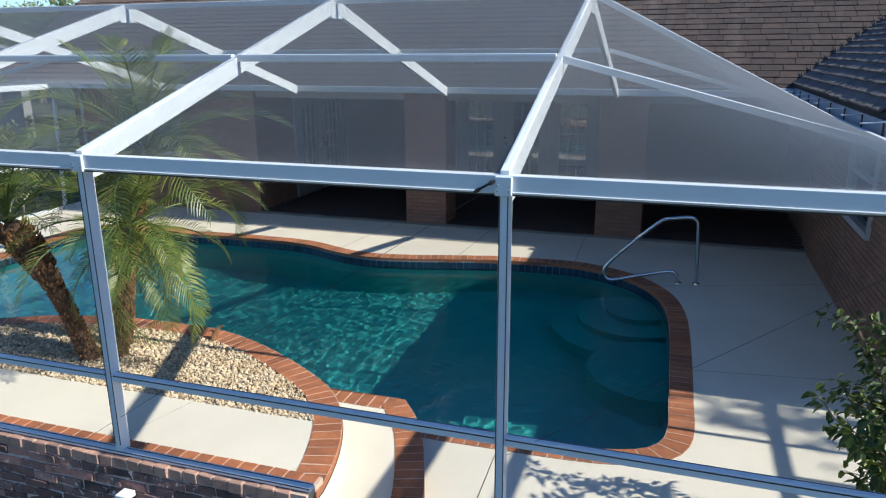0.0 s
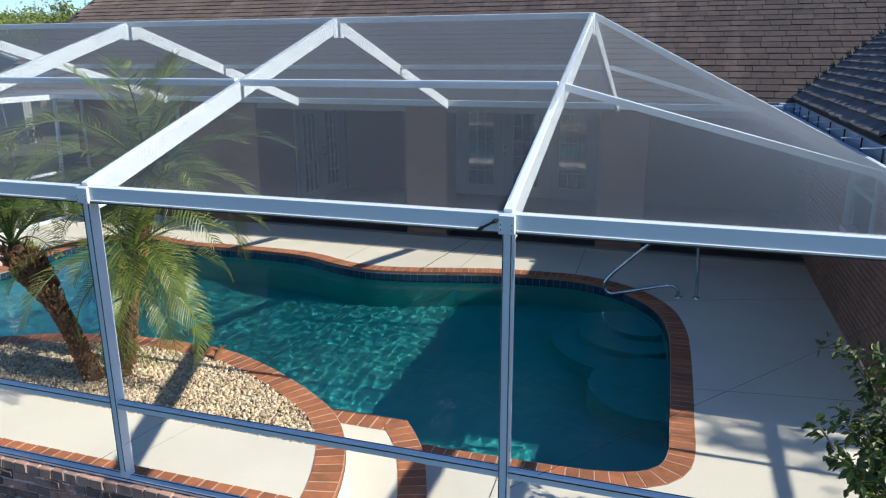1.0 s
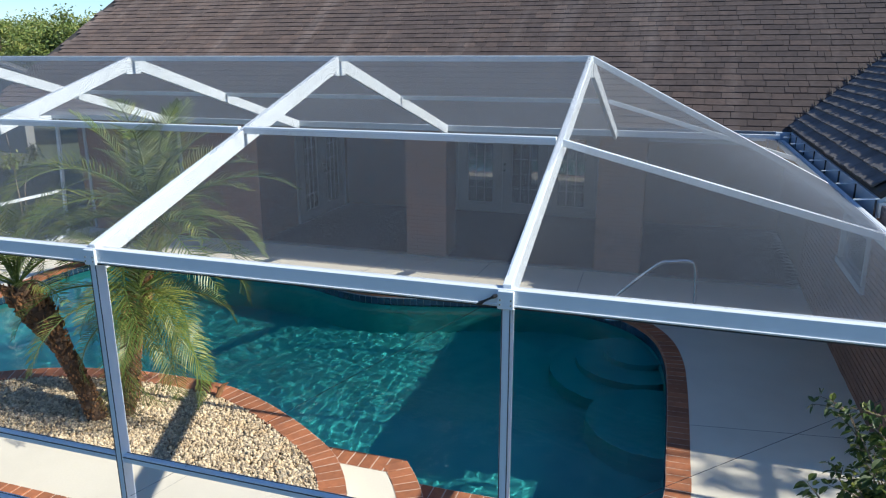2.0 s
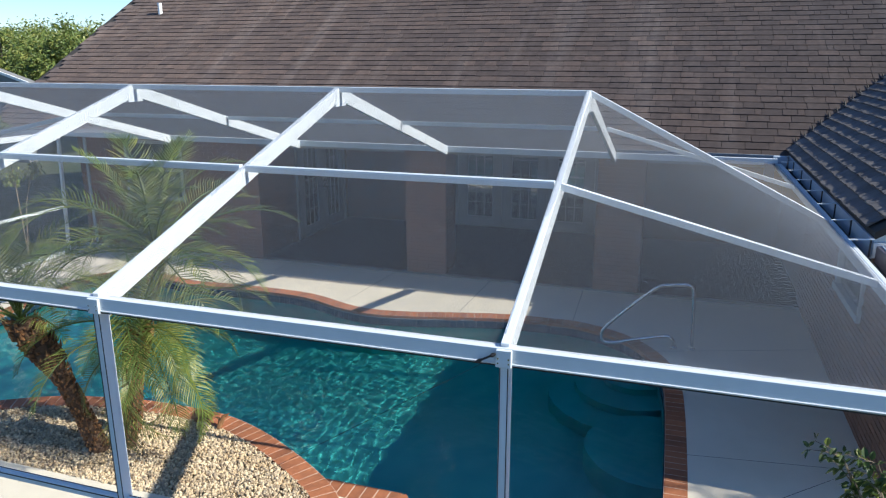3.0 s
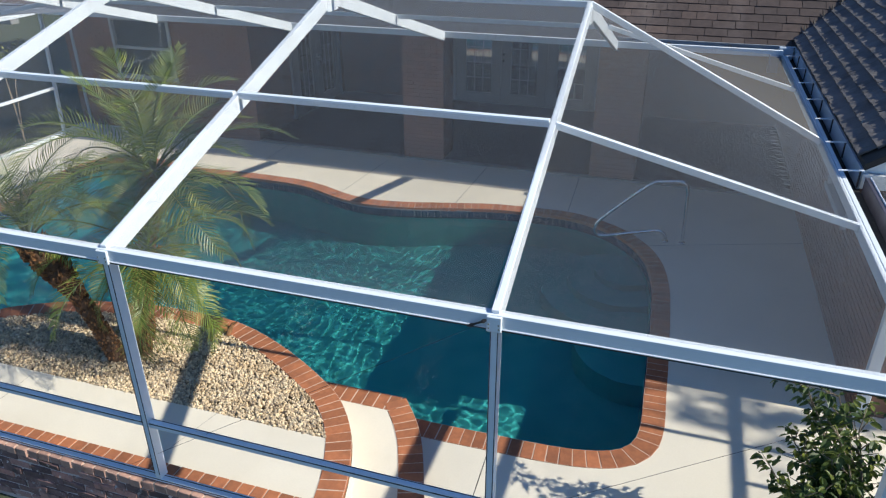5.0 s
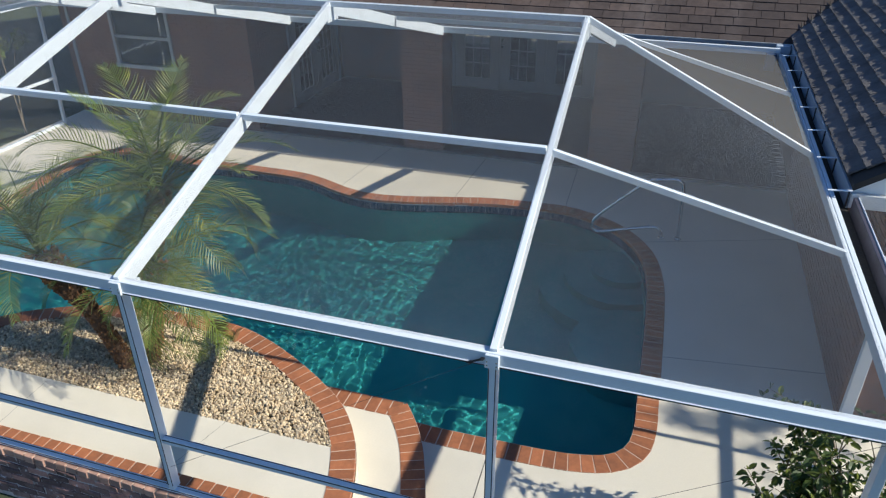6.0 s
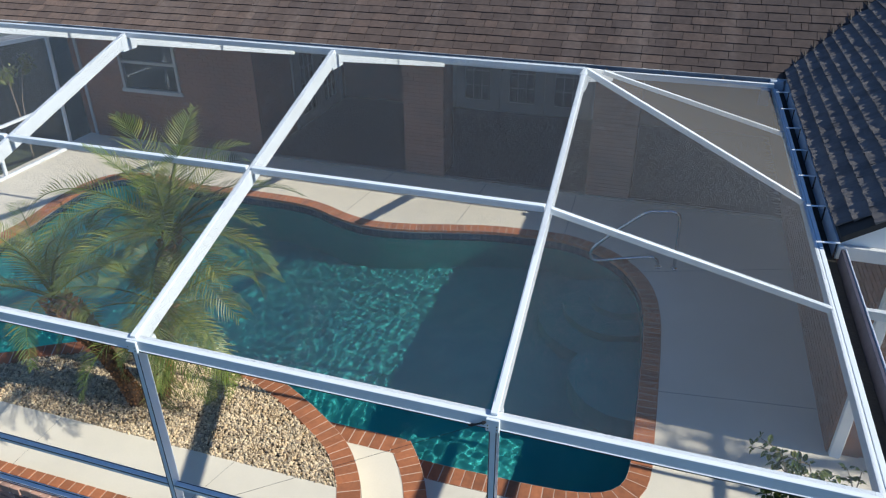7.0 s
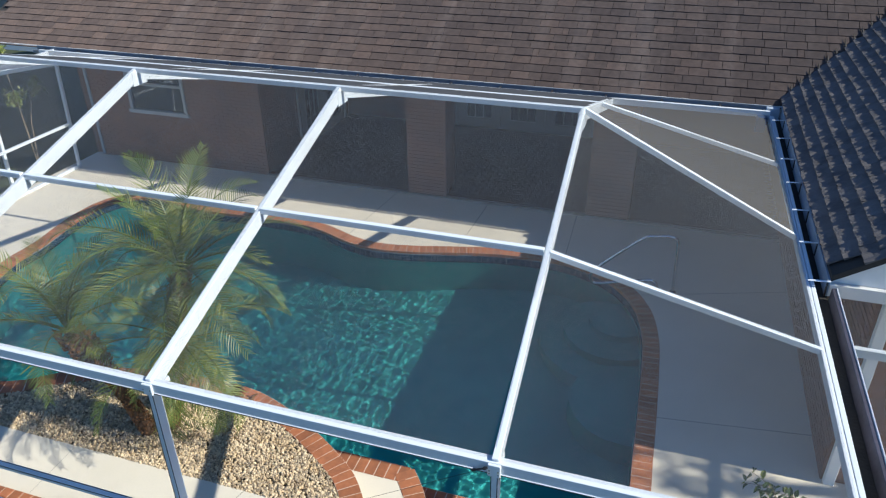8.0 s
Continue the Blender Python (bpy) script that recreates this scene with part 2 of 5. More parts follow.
# Near-black troughs: debris and the shade inside them painted as one.
GUTTER_SHADE = two_scale("shaded_gutter_debris", (0.03, 0.027, 0.024), (0.02, 0.02, 0.02), (0.05, 0.04, 0.03), 5, 40, 0.95, 0.8, 0.01)

# ---- building helpers ----
BASE = {}


def thing(name, at, label, category, group="", kind=""):
    ob = new(name)
    ob.empty_display_size = 0.1
    ob.location = at
    BASE[ob] = Vector(at)
    return tagged(ob, label, category, group, kind)


def part(name, bm, material, parent=None, label="", smooth=False):
    """Links a bmesh, built in world coordinates, as one mesh object under parent."""
    me = bpy.data.meshes.new(name)
    if parent is not None:
        bmesh.ops.translate(bm, verts=bm.verts, vec=-BASE[parent])
    bm.to_mesh(me)
    bm.free()
    for p in me.polygons:
        p.use_smooth = smooth
    me.materials.append(material)
    ob = new(name, me)
    BASE[ob] = BASE[parent] if parent is not None else Vector((0, 0, 0))
    if parent is not None:
        ob.parent = parent
    return tagged(ob, label)


def piece(name, me, m, parent):
    """One of many alike pieces: an object of its own on shared mesh data, at the world pose m."""
    ob = new(name, me)
    ob.parent = parent
    ob.matrix_basis = Matrix.Translation(-BASE[parent]) @ m
    return ob


def structure(ob, label, category):
    return tagged(ob, label, category, kind="structure")


def add_box(bm, lo, hi, bevel=0.0):
    vs = [bm.verts.new((x, y, z)) for x in (lo[0], hi[0]) for y in (lo[1], hi[1]) for z in (lo[2], hi[2])]
    fs = [bm.faces.new([vs[i] for i in f]) for f in ((0, 1, 3, 2), (4, 6, 7, 5), (0, 4, 5, 1), (2, 3, 7, 6), (0, 2, 6, 4), (1, 5, 7, 3))]
    if bevel:
        es = list({e for f in fs for e in f.edges})
        bmesh.ops.bevel(bm, geom=es, offset=bevel, segments=1, affect='EDGES')
    return bm


def box(lo, hi, bevel=0.0):
    return add_box(bmesh.new(), lo, hi, bevel)


def add_bar(bm, a, b, wide, high, up=(0, 0, 1), bevel=0.003, drop=0.0):
    """A straight rectangular tube from a to b; the top middle line is a-b, lowered by drop."""
    a, b = Vector(a), Vector(b)
    d = (b - a).normalized()
    side = d.cross(Vector(up)).normalized()
    top = side.cross(d).normalized()
    vs = []
    for p in (a, b):
        for s, t in ((-0.5, 0), (0.5, 0), (0.5, -1), (-0.5, -1)):
            vs.append(bm.verts.new(p + side * (s * wide) + top * (t * high - drop)))
    fs = [bm.faces.new([vs[i] for i in f]) for f in ((3, 2, 1, 0), (4, 5, 6, 7), (0, 1, 5, 4), (1, 2, 6, 5), (2, 3, 7, 6), (3, 0, 4, 7))]
    if bevel:
        bmesh.ops.bevel(bm, geom=list({e for f in fs for e in f.edges}), offset=bevel, segments=1, affect='EDGES')
    return bm


def bar(a, b, wide, high, **more):
    return add_bar(bmesh.new(), a, b, wide, high, **more)


def add_tube(bm, pts, radii, n=10, closed_ends=True):
    pts = [Vector(p) for p in pts]
    if not isinstance(radii, (list, tuple)):
        radii = [radii] * len(pts)
    rings, side = [], None
    for i, p in enumerate(pts):
        d = (pts[min(i + 1, len(pts) - 1)] - pts[max(i - 1, 0)]).normalized()
        if side is None:
            side = d.orthogonal().normalized()
        side = (side - d * side.dot(d)).normalized()
        other = d.cross(side)
        rings.append([bm.verts.new(p + (side * math.cos(k * math.tau / n) + other * math.sin(k * math.tau / n)) * radii[i]) for k in range(n)])
    for r, s in zip(rings, rings[1:]):
        for k in range(n):
            bm.faces.new((r[k], r[(k + 1) % n], s[(k + 1) % n], s[k]))
    if closed_ends:
        bm.faces.new(rings[0][::-1])
        bm.faces.new(rings[-1])
    return bm


def tube(pts, radii, n=10):
    return add_tube(bmesh.new(), pts, radii, n)


def spline(ctrl, step=0.05, closed=False):
    """Catmull-Rom through the control points, resampled at even steps."""
    c = [Vector((*p, 0)) if len(p) == 2 else Vector(p) for p in ctrl]
    n = len(c)
    pts = []
    for i in range(n if closed else n - 1):
        p0 = c[(i - 1) % n] if closed or i > 0 else c[0] * 2 - c[1]
        p1, p2 = c[i], c[(i + 1) % n]
        p3 = c[(i + 2) % n] if closed or i + 2 < n else c[-1] * 2 - c[-2]
        for k in range(12):
            t = k / 12
            pts.append(0.5 * ((2 * p1) + (p2 - p0) * t + (2 * p0 - 5 * p1 + 4 * p2 - p3) * t * t + (3 * p1 - p0 - 3 * p2 + p3) * t ** 3))
    pts.append(c[0].copy() if closed else c[-1].copy())
    return resample(pts, step)


def resample(pts, step):
    total = sum((b - a).length for a, b in zip(pts, pts[1:]))
    n = max(2, round(total / step))
    out, goal, run = [pts[0].copy()], total / n, 0.0
    need = goal
    for a, b in zip(pts, pts[1:]):
        d = (b - a).length
        while run + d >= need - 1e-9 and len(out) < n:
            out.append(a.lerp(b, (need - run) / d))
            need += goal
        run += d
    out.append(pts[-1].copy())
    return out


def offset(pts, dist):
    """A polyline moved to its left by dist."""
    out = []
    for i, p in enumerate(pts):
        d = (pts[min(i + 1, len(pts) - 1)] - pts[max(i - 1, 0)]).normalized()
        out.append(p + Vector((-d.y, d.x, 0)) * dist)
    return out


def fill(loops, z):
    """A flat face set between closed loops (outer and holes) at height z."""
    bm = bmesh.new()
    for loop in loops:
        vs = [bm.verts.new((p[0], p[1], z)) for p in loop]
        for a, b in zip(vs, vs[1:] + vs[:1]):
            bm.edges.new((a, b))
    bmesh.ops.triangle_fill(bm, use_beauty=True, use_dissolve=False, edges=bm.edges)
    for f in bm.faces:
        if f.normal.z < 0:
            f.normal_flip()
    return bm


def slab(loops, z, thick):
    bm = fill(loops, z)
    res = bmesh.ops.extrude_face_region(bm, geom=bm.faces[:])
    bmesh.ops.translate(bm, verts=[v for v in res["geom"] if isinstance(v, bmesh.types.BMVert)], vec=(0, 0, -thick))
    bmesh.ops.recalc_face_normals(bm, faces=bm.faces)
    return bm


def groove(bm, point, normal, half=0.004):
    """Saws an open joint through a sheet."""
    n = Vector(normal).normalized()
    for s in (-1, 1):
        bmesh.ops.bisect_plane(bm, geom=bm.verts[:] + bm.edges[:] + bm.faces[:], plane_co=Vector(point) + n * half * s, plane_no=n)
    dead = [f for f in bm.faces if abs((f.calc_center_median() - Vector(point)).dot(n)) < half * 0.9]
    bmesh.ops.delete(bm, geom=dead, context='FACES')


def ribbon(lower, upper):
    bm = bmesh.new()
    a, b = [bm.verts.new(p) for p in lower], [bm.verts.new(p) for p in upper]
    for i in range(len(a) - 1):
        bm.faces.new((a[i], a[i + 1], b[i + 1], b[i]))
    return bm


def brick_mesh(name, size, material, bevel=0.006, wobble=0.0):
    """One brick, its base middle at the origin."""
    bm = box((-size[0] / 2, -size[1] / 2, 0), (size[0] / 2, size[1] / 2, size[2]), bevel)
    for v in bm.verts:
        v.co += Vector((random.uniform(-1, 1), random.uniform(-1, 1), random.uniform(-1, 1))) * wobble
    me = bpy.data.meshes.new(name)
    bm.to_mesh(me)
    bm.free()
    me.materials.append(material)
    return me


# ---- pool outlines ----
POOL_DECK = [(-1.22, 1.76), (-0.8, 1.755), (-0.4, 1.765), (0.036, 1.775), (0.4, 1.81), (0.68, 1.9), (0.83, 2.07), (0.875, 2.35), (0.87, 2.82), (0.866, 3.4),
             (0.845, 4.4), (0.8, 5.1), (0.66, 5.72), (0.38, 6.2), (0.0, 6.52), (-0.5, 6.72), (-1.05, 6.73), (-1.67, 6.68), (-2.27, 6.54), (-2.97, 6.36),
             (-3.61, 6.28), (-4.15, 6.38), (-4.78, 6.63), (-5.34, 6.72), (-6.4, 6.72), (-7.2, 6.68), (-8.1, 6.84), (-8.75, 6.76), (-9.05, 6.4), (-9.1, 5.7),
             (-8.97, 4.8), (-8.95, 4.1), (-8.6, 3.2), (-7.8, 2.3), (-7.1, 1.7)]
BED_EDGE = [(-7.1, 1.5), (-6.5, 1.36), (-6.0, 1.5), (-5.68, 1.74), (-5.18, 1.99), (-4.76, 2.1), (-4.26, 2.18), (-3.72, 2.19), (-3.3, 2.16), (-2.9, 2.04),
            (-2.45, 1.83), (-2.0, 1.56), (-1.7, 1.33), (-1.48, 1.05), (-1.36, 0.82), (-1.25, 0.52), (-1.175, 0.2), (-1.16, 0.03)]
LAND_EDGE = [(-1.27, 1.82), (-1.1, 1.6), (-0.95, 1.35), (-0.835, 1.085), (-0.73, 0.8), (-0.65, 0.545), (-0.6, 0.2), (-0.58, -0.1)]
deck_line = spline(POOL_DECK, 0.11)
bed_line = spline(BED_EDGE, 0.11)
land_line = spline(LAND_EDGE, 0.11)
Z_DECK, Z_LAND, Z_BED, Z_WATER, COPE = 0.0, 0.166, 0.42, -0.14, 0.215
bed_water = [p for p in bed_line if p.y > 1.78 or p.x < -3]
water_loop = deck_line + bed_water + [Vector((-2.3, 1.78, 0)), Vector((-1.27, 1.82, 0))]

# ---- ground and house slab ----
bm = bmesh.new()
xs, ys = (-600, -11.2, 6.5, 600), (-300, -0.05, 8.6, 900)
gv = [[bm.verts.new((x, y, -0.16)) for x in xs] for y in ys]
for j in range(3):
    for i in range(3):
        if (i, j) != (1, 1):
            bm.faces.new((gv[j][i], gv[j][i + 1], gv[j + 1][i + 1], gv[j + 1][i]))
structure(part("ground", bm, GRASS), "green lawn reaching out round the house", "ground")

# ---- deck ----
outer = offset(deck_line, -COPE)
deck_hole = outer + [Vector((-7.35, 1.4, 0)), Vector((-7.35, -0.02, 0)), Vector((-1.2, -0.02, 0)), Vector((-1.2, -0.08, 0)), Vector((-0.585, -0.08, 0)), Vector((-0.6, 0.2, 0)), Vector((-0.73, 0.8, 0)), Vector((-0.9, 1.25, 0))]
bm = fill([[(-11.1, -0.05), (-1.22, -0.05), (-1.22, -0.12), (6.3, -0.12), (6.3, 8.6), (-11.1, 8.6)], [tuple(p)[:2] for p in deck_hole]], Z_DECK)
for point, normal in (((-0.57, 7.5, 0), (1, 0.03, 0)), ((-2.27, 7.5, 0), (1, -0.04, 0)), ((-4.15, 7.3, 0), (1, -0.1, 0)), ((1.5, 3.6, 0), (-0.13, 1, 0)),
                      ((-6.2, 7.3, 0), (1, 0, 0)), ((-8.2, 7.3, 0), (1, 0, 0)), ((2.0, 6.6, 0), (-0.35, 1, 0))):
    groove(bm, point, normal)
deck = structure(part("deck", bm, CONCRETE), "cream painted concrete pool deck with sawn joints", "pool deck")
bm = fill([[(-11.05, -0.04), (-1.21, -0.04), (-1.21, -0.1), (6.25, -0.1), (6.25, 8.55), (-11.05, 8.55)], [tuple(p)[:2] for p in deck_hole]], Z_DECK - 0.012)
part("edge", box((-1.2, -0.118, -0.17), (6.28, -0.1, -0.004)), CONCRETE, deck)
part("edge", box((6.27, -0.1, -0.17), (6.29, 8.55, -0.004)), CONCRETE, deck)
structure(part("deck_base", bm, JOINT), "dark base under the deck joints", "deck base")

# ---- pool ----
pool = thing("swimming_pool", (-3.5, 4.3, 0), "freeform swimming pool with teal plaster and brick coping", "pool")


def pool_depth(x, y):
    d = 1.05 + 0.55 * max(0.0, min(1.0, (-x - 1.0) / 4.0))
    return -d


edge3 = [Vector((p.x, p.y, 0)) for p in water_loop]
loop3 = edge3 + edge3[:1]
part("waterline_backing", ribbon([p + Vector((0, 0, -0.2)) for p in loop3], [p + Vector((0, 0, -0.03)) for p in loop3]), GROUT, pool)
part("wall", ribbon([Vector((p.x, p.y, -1.7)) for p in loop3], [p + Vector((0, 0, -0.2)) for p in loop3]), PLASTER, pool)
bm = fill([[tuple(p)[:2] for p in edge3]], -1.0)
bmesh.ops.subdivide_edges(bm, edges=bm.edges[:], cuts=3, use_grid_fill=True)
for v in bm.verts:
    v.co.z = pool_depth(v.co.x, v.co.y)
part("floor", bm, PLASTER, pool, smooth=True)


def ripple(x, y):
    """Crossing small waves, in metres."""
    g = np.random.default_rng(4)
    h = np.zeros_like(x)
    for lam, amp in ((0.30, 0.7), (0.22, 0.85), (0.17, 0.9), (0.135, 0.75), (0.108, 0.5), (0.088, 0.32), (0.07, 0.16)):
        for _ in range(3):
            a, ph = g.uniform(0, math.tau), g.uniform(0, math.tau)
            k = math.tau / lam * g.uniform(0.93, 1.07)
            swell = 0.6 + 0.4 * np.sin(2.3 * x * math.sin(ph) + 2.1 * y * math.cos(ph) + a)
            h += amp * 0.00047 * swell * np.sin(k * (math.cos(a) * x + math.sin(a) * y) + ph)
    return h


CELL = 0.017
gx, gy = np.meshgrid(np.arange(-9.3, 1.05, CELL), np.arange(1.25, 7.0, CELL))
keep = np.zeros(gx.shape, bool)
ring = [(p.x, p.y) for p in edge3]
for (x0, y0), (x1, y1) in zip(ring, ring[1:] + ring[:1]):
    if y0 != y1:
        cross = ((y0 > gy) != (y1 > gy)) & (gx < (x1 - x0) * (gy - y0) / (y1 - y0) + x0)
        keep ^= cross
grown = keep.copy()
for a, b in ((1, 0), (-1, 0), (0, 1), (0, -1)):
    grown |= np.roll(np.roll(keep, a, 0), b, 1)
index = -np.ones((gx.shape[0] + 1, gx.shape[1] + 1), int)
corner = np.zeros(index.shape, bool)
for a in (0, 1):
    for b in (0, 1):
        corner[a:a + gx.shape[0], b:b + gx.shape[1]] |= grown
index[corner] = np.arange(corner.sum())
jj, ii = np.nonzero(corner)
wx, wy = -9.3 - CELL / 2 + ii * CELL, 1.25 - CELL / 2 + jj * CELL
wz = Z_WATER + ripple(wx, wy)
cj, ci = np.nonzero(grown)
quads = np.stack([index[cj, ci], index[cj, ci + 1], index[cj + 1, ci + 1], index[cj + 1, ci]], 1)
me = bpy.data.meshes.new("water")
me.from_pydata(np.stack([wx, wy, wz], 1) - np.array(BASE[pool]), [], quads.tolist())
me.materials.append(WATER)
for p in me.polygons:
    p.use_smooth = True
water = new("water", me)
water.parent = pool
tagged(water, "clear rippled pool water")
water.cycles.is_caustics_caster = True
for ob in pool.children:
    ob.cycles.is_caustics_receiver = ob.name != "water"
sun_data.cycles.is_caustics_light = True
# entry steps in the far corner: rounded treads
for name, cx, cy, r0, top in (("step", 0.45, 5.75, 0.42, -0.32), ("step", 0.4, 5.65, 0.72, -0.5), ("step", 0.36, 5.52, 1.0, -0.7), ("bench", 0.75, 4.15, 0.75, -0.55)):
    bm = bmesh.new()
    ring = [bm.verts.new((cx + r0 * math.cos(a), cy + r0 * math.sin(a), top)) for a in np.linspace(0, math.tau, 40, endpoint=False)]
    f = bm.faces.new(ring)
    res = bmesh.ops.extrude_face_region(bm, geom=[f])
    bmesh.ops.translate(bm, verts=[v for v in res["geom"] if isinstance(v, bmesh.types.BMVert)], vec=(0, 0, -1.2 - top))
    bmesh.ops.recalc_face_normals(bm, faces=bm.faces)
    part(name, bm, PLASTER, pool).cycles.is_caustics_receiver = True

# ---- raised bed, landing and knee wall ----
bed_in = offset(bed_line, -COPE)
terrace = thing("raised_planter", (-4, 0.9, 0), "raised brick-edged planter terrace with cream gravel beside the pool", "planter")
plat_loop = [Vector((-7.35, 1.4, 0))] + bed_in + [Vector((-1.36, 0.1, 0)), Vector((-7.35, 0.1, 0))]
GRAVEL_Y = 0.84
front = [p for p in bed_in if p.y < GRAVEL_Y and p.x > -3]
bm = fill([[(-7.35, 0.1), (-7.35, GRAVEL_Y), (-1.585, GRAVEL_Y)] + [tuple(p)[:2] for p in front] + [(-1.37, 0.1)]], Z_BED)
for point, normal in (((-2.75, 0.4, 0), (1, -0.25, 0)), ((-4.6, 0.4, 0), (1, 0.05, 0))):
    groove(bm, point, normal, 0.0015)
part("slab", bm, CONCRETE, terrace, "cream painted concrete strip")
back = [p for p in bed_in if p.y >= GRAVEL_Y or p.x < -3]
gravel_loop = [Vector((-7.3, GRAVEL_Y, 0)), Vector((-7.3, 1.4, 0))] + back + [Vector((-1.585, GRAVEL_Y, 0))]
part("bed", fill([[tuple(p)[:2] for p in gravel_loop]], Z_BED - 0.035), BED_SOIL, terrace)
part("slab_edge", box((-7.35, GRAVEL_Y - 0.004, Z_BED - 0.1), (-1.6, GRAVEL_Y, Z_BED - 0.002)), CONCRETE, terrace)
part("core", fill([[tuple(p)[:2] for p in plat_loop]], Z_BED - 0.06), JOINT, terrace)
edge = bed_line
part("riser", ribbon([Vector((p.x, p.y, -0.02)) for p in edge], [Vector((p.x, p.y, Z_BED - 0.055)) for p in edge]), TILE, terrace, "navy tiled face of the raised edge")
landing = thing("step_landing", (-1.1, 0.8, 0), "brick-edged concrete step landing at the pool's edge", "step")
land_in = offset(land_line, -COPE)
land_back = [Vector((-2.3, 1.82, 0)), Vector((-1.27, 1.82, 0))]
land_loop = [Vector((-2.2, 1.61, 0)), Vector((-1.38, 1.61, 0))] + [p for p in land_in if p.y < 1.5] + [Vector((-1.17, -0.1, 0)), Vector((-1.3, 0.4, 0)), Vector((-1.6, 1.1, 0)), Vector((-1.95, 1.45, 0))]
part("tread", fill([[tuple(p)[:2] for p in land_loop]], Z_LAND), CONCRETE, landing)
face = land_back + land_line[1:]
part("face", ribbon([Vector((p.x, p.y, -0.2)) for p in face], [Vector((p.x, p.y, Z_LAND - 0.05)) for p in face]), COPING, landing)
face2 = [p for p in bed_line if p.x > -2.3]
off2 = offset(face2, 0.004)
part("riser", ribbon([Vector((p.x, p.y, 0.1)) for p in off2], [Vector((p.x, p.y, Z_BED - 0.05)) for p in off2]), CONCRETE, landing)

# ---- screen cage ----
RX, RY, RZ, EZ, BY, LX = -0.09, 3.69, 3.55, 2.455, 7.58, -10.7
FRAMES = [(0.0, -0.09), (-2.562, -2.70), (-5.2, -5.33), (-7.85, -7.95)]       # post x, ridge x
cage = thing("pool_cage", (-4, 3.7, 0), "white aluminium pool cage with charcoal mesh over the pool", "screen enclosure")
for px, rx in FRAMES:
    foot = 0.0 if px > -1 else 0.5
    post = part("post", bar((px, 0.02, EZ - 0.02), (px, 0.02, foot), 0.05, 0.08, up=(0, 1, 0), drop=-0.03), WHITE, cage)
    part("rafter", bar((px, -0.018, EZ + 0.021), (rx, RY, RZ), 0.046, 0.135), WHITE, cage)
    part("rafter", bar((rx, RY, RZ), (rx - 0.05, BY, EZ + 0.015), 0.046, 0.135), WHITE, cage)
    part("ridge_plate", box((rx - 0.031, RY - 0.12, RZ - 0.2), (rx + 0.031, RY + 0.12, RZ - 0.03), 0.003), WHITE, cage)
part("front_beam", bar((LX, 0.0, EZ), (2.08, 0.0, EZ), 0.064, 0.092), WHITE, cage)
# Added strip that keeps the sun off the posts' side faces.
part("beam_flange", bar((LX, 0.0375, EZ - 0.012), (2.03, 0.0375, EZ - 0.012), 0.011, 0.07, bevel=0.001), WHITE, cage)
part("front_beam_lip", bar((LX, -0.034, EZ - 0.078), (2.08, -0.034, EZ - 0.078), 0.008, 0.008), WHITE, cage)
part("post", bar((2.04, 0.02, EZ - 0.02), (2.04, 0.02, 0), 0.05, 0.08, up=(0, 1, 0), drop=-0.03), WHITE, cage)
part("ridge", bar((FRAMES[-1][1], RY, RZ), (RX, RY, RZ), 0.055, 0.055), WHITE, cage)
PY1, PY2 = 1.76, 5.5
PZ1 = EZ + 0.035 + (RZ - EZ - 0.035) * PY1 / RY
PZ2 = EZ + 0.005 + (RZ - EZ - 0.02) * (BY - PY2) / (BY - RY)
for i in range(3):
    a, b = FRAMES[i + 1], FRAMES[i]
    for py, pz in ((PY1, PZ1), (PY2, PZ2)):
        t = py / RY if py < RY else 1.0
        part("purlin", bar((a[0] + (a[1] - a[0]) * t + 0.025, py, pz + 0.012), (b[0] + (b[1] - b[0]) * t - 0.025, py, pz + 0.012), 0.05, 0.055), WHITE, cage)
EX, EE = 2.075, 2.47
part("hip_purlin", bar((-0.02, PY1, PZ1), (EX, 1.84, 2.445), 0.045, 0.05), WHITE, cage)
part("hip_purlin", bar((RX + 0.02, RY, RZ), (EX, 3.75, 2.44), 0.045, 0.055), WHITE, cage)
part("hip_purlin", bar((RX + 0.02, PY2, PZ2 + 0.01), (EX, 5.75, 2.405), 0.05, 0.05), WHITE, cage)
part("side_beam", bar((EX, 0.0, 2.45), (EX, BY, 2.405), 0.032, 0.08), WHITE, cage)
part("side_beam", bar((EX + 0.040, 0.0, 2.447), (EX + 0.040, BY, 2.402), 0.036, 0.08), WHITE, cage)
part("back_beam", bar((LX - 0.2, BY, EE), (EX, BY, EE), 0.05, 0.09), WHITE, cage)
# left end
LR = FRAMES[-1][1]
part("side_beam", bar((LX, 0.0, EZ), (LX, BY, EZ), 0.05, 0.10), WHITE, cage)
for py, pz, x0 in ((PY1, PZ1, LR + 0.03), (RY, RZ, LR), (PY2, PZ2, LR)):
    part("hip_purlin", bar((x0, py, pz), (LX, py, EZ + 0.02), 0.05, 0.06), WHITE, cage)
for py in (0.0, 1.9, 4.0, 6.1, 7.75):
    part("post", bar((LX - 0.02, py, EZ), (LX - 0.15, py, 0.0), 0.05, 0.06, up=(0, 1, 0)), WHITE, cage)
part("rail", bar((LX - 0.09, 0, 0.98), (LX - 0.09, 7.75, 0.98), 0.05, 0.05), WHITE, cage)
part("sill", bar((LX - 0.15, 0, 0.06), (LX - 0.15, 7.75, 0.06), 0.05, 0.06), WHITE, cage)
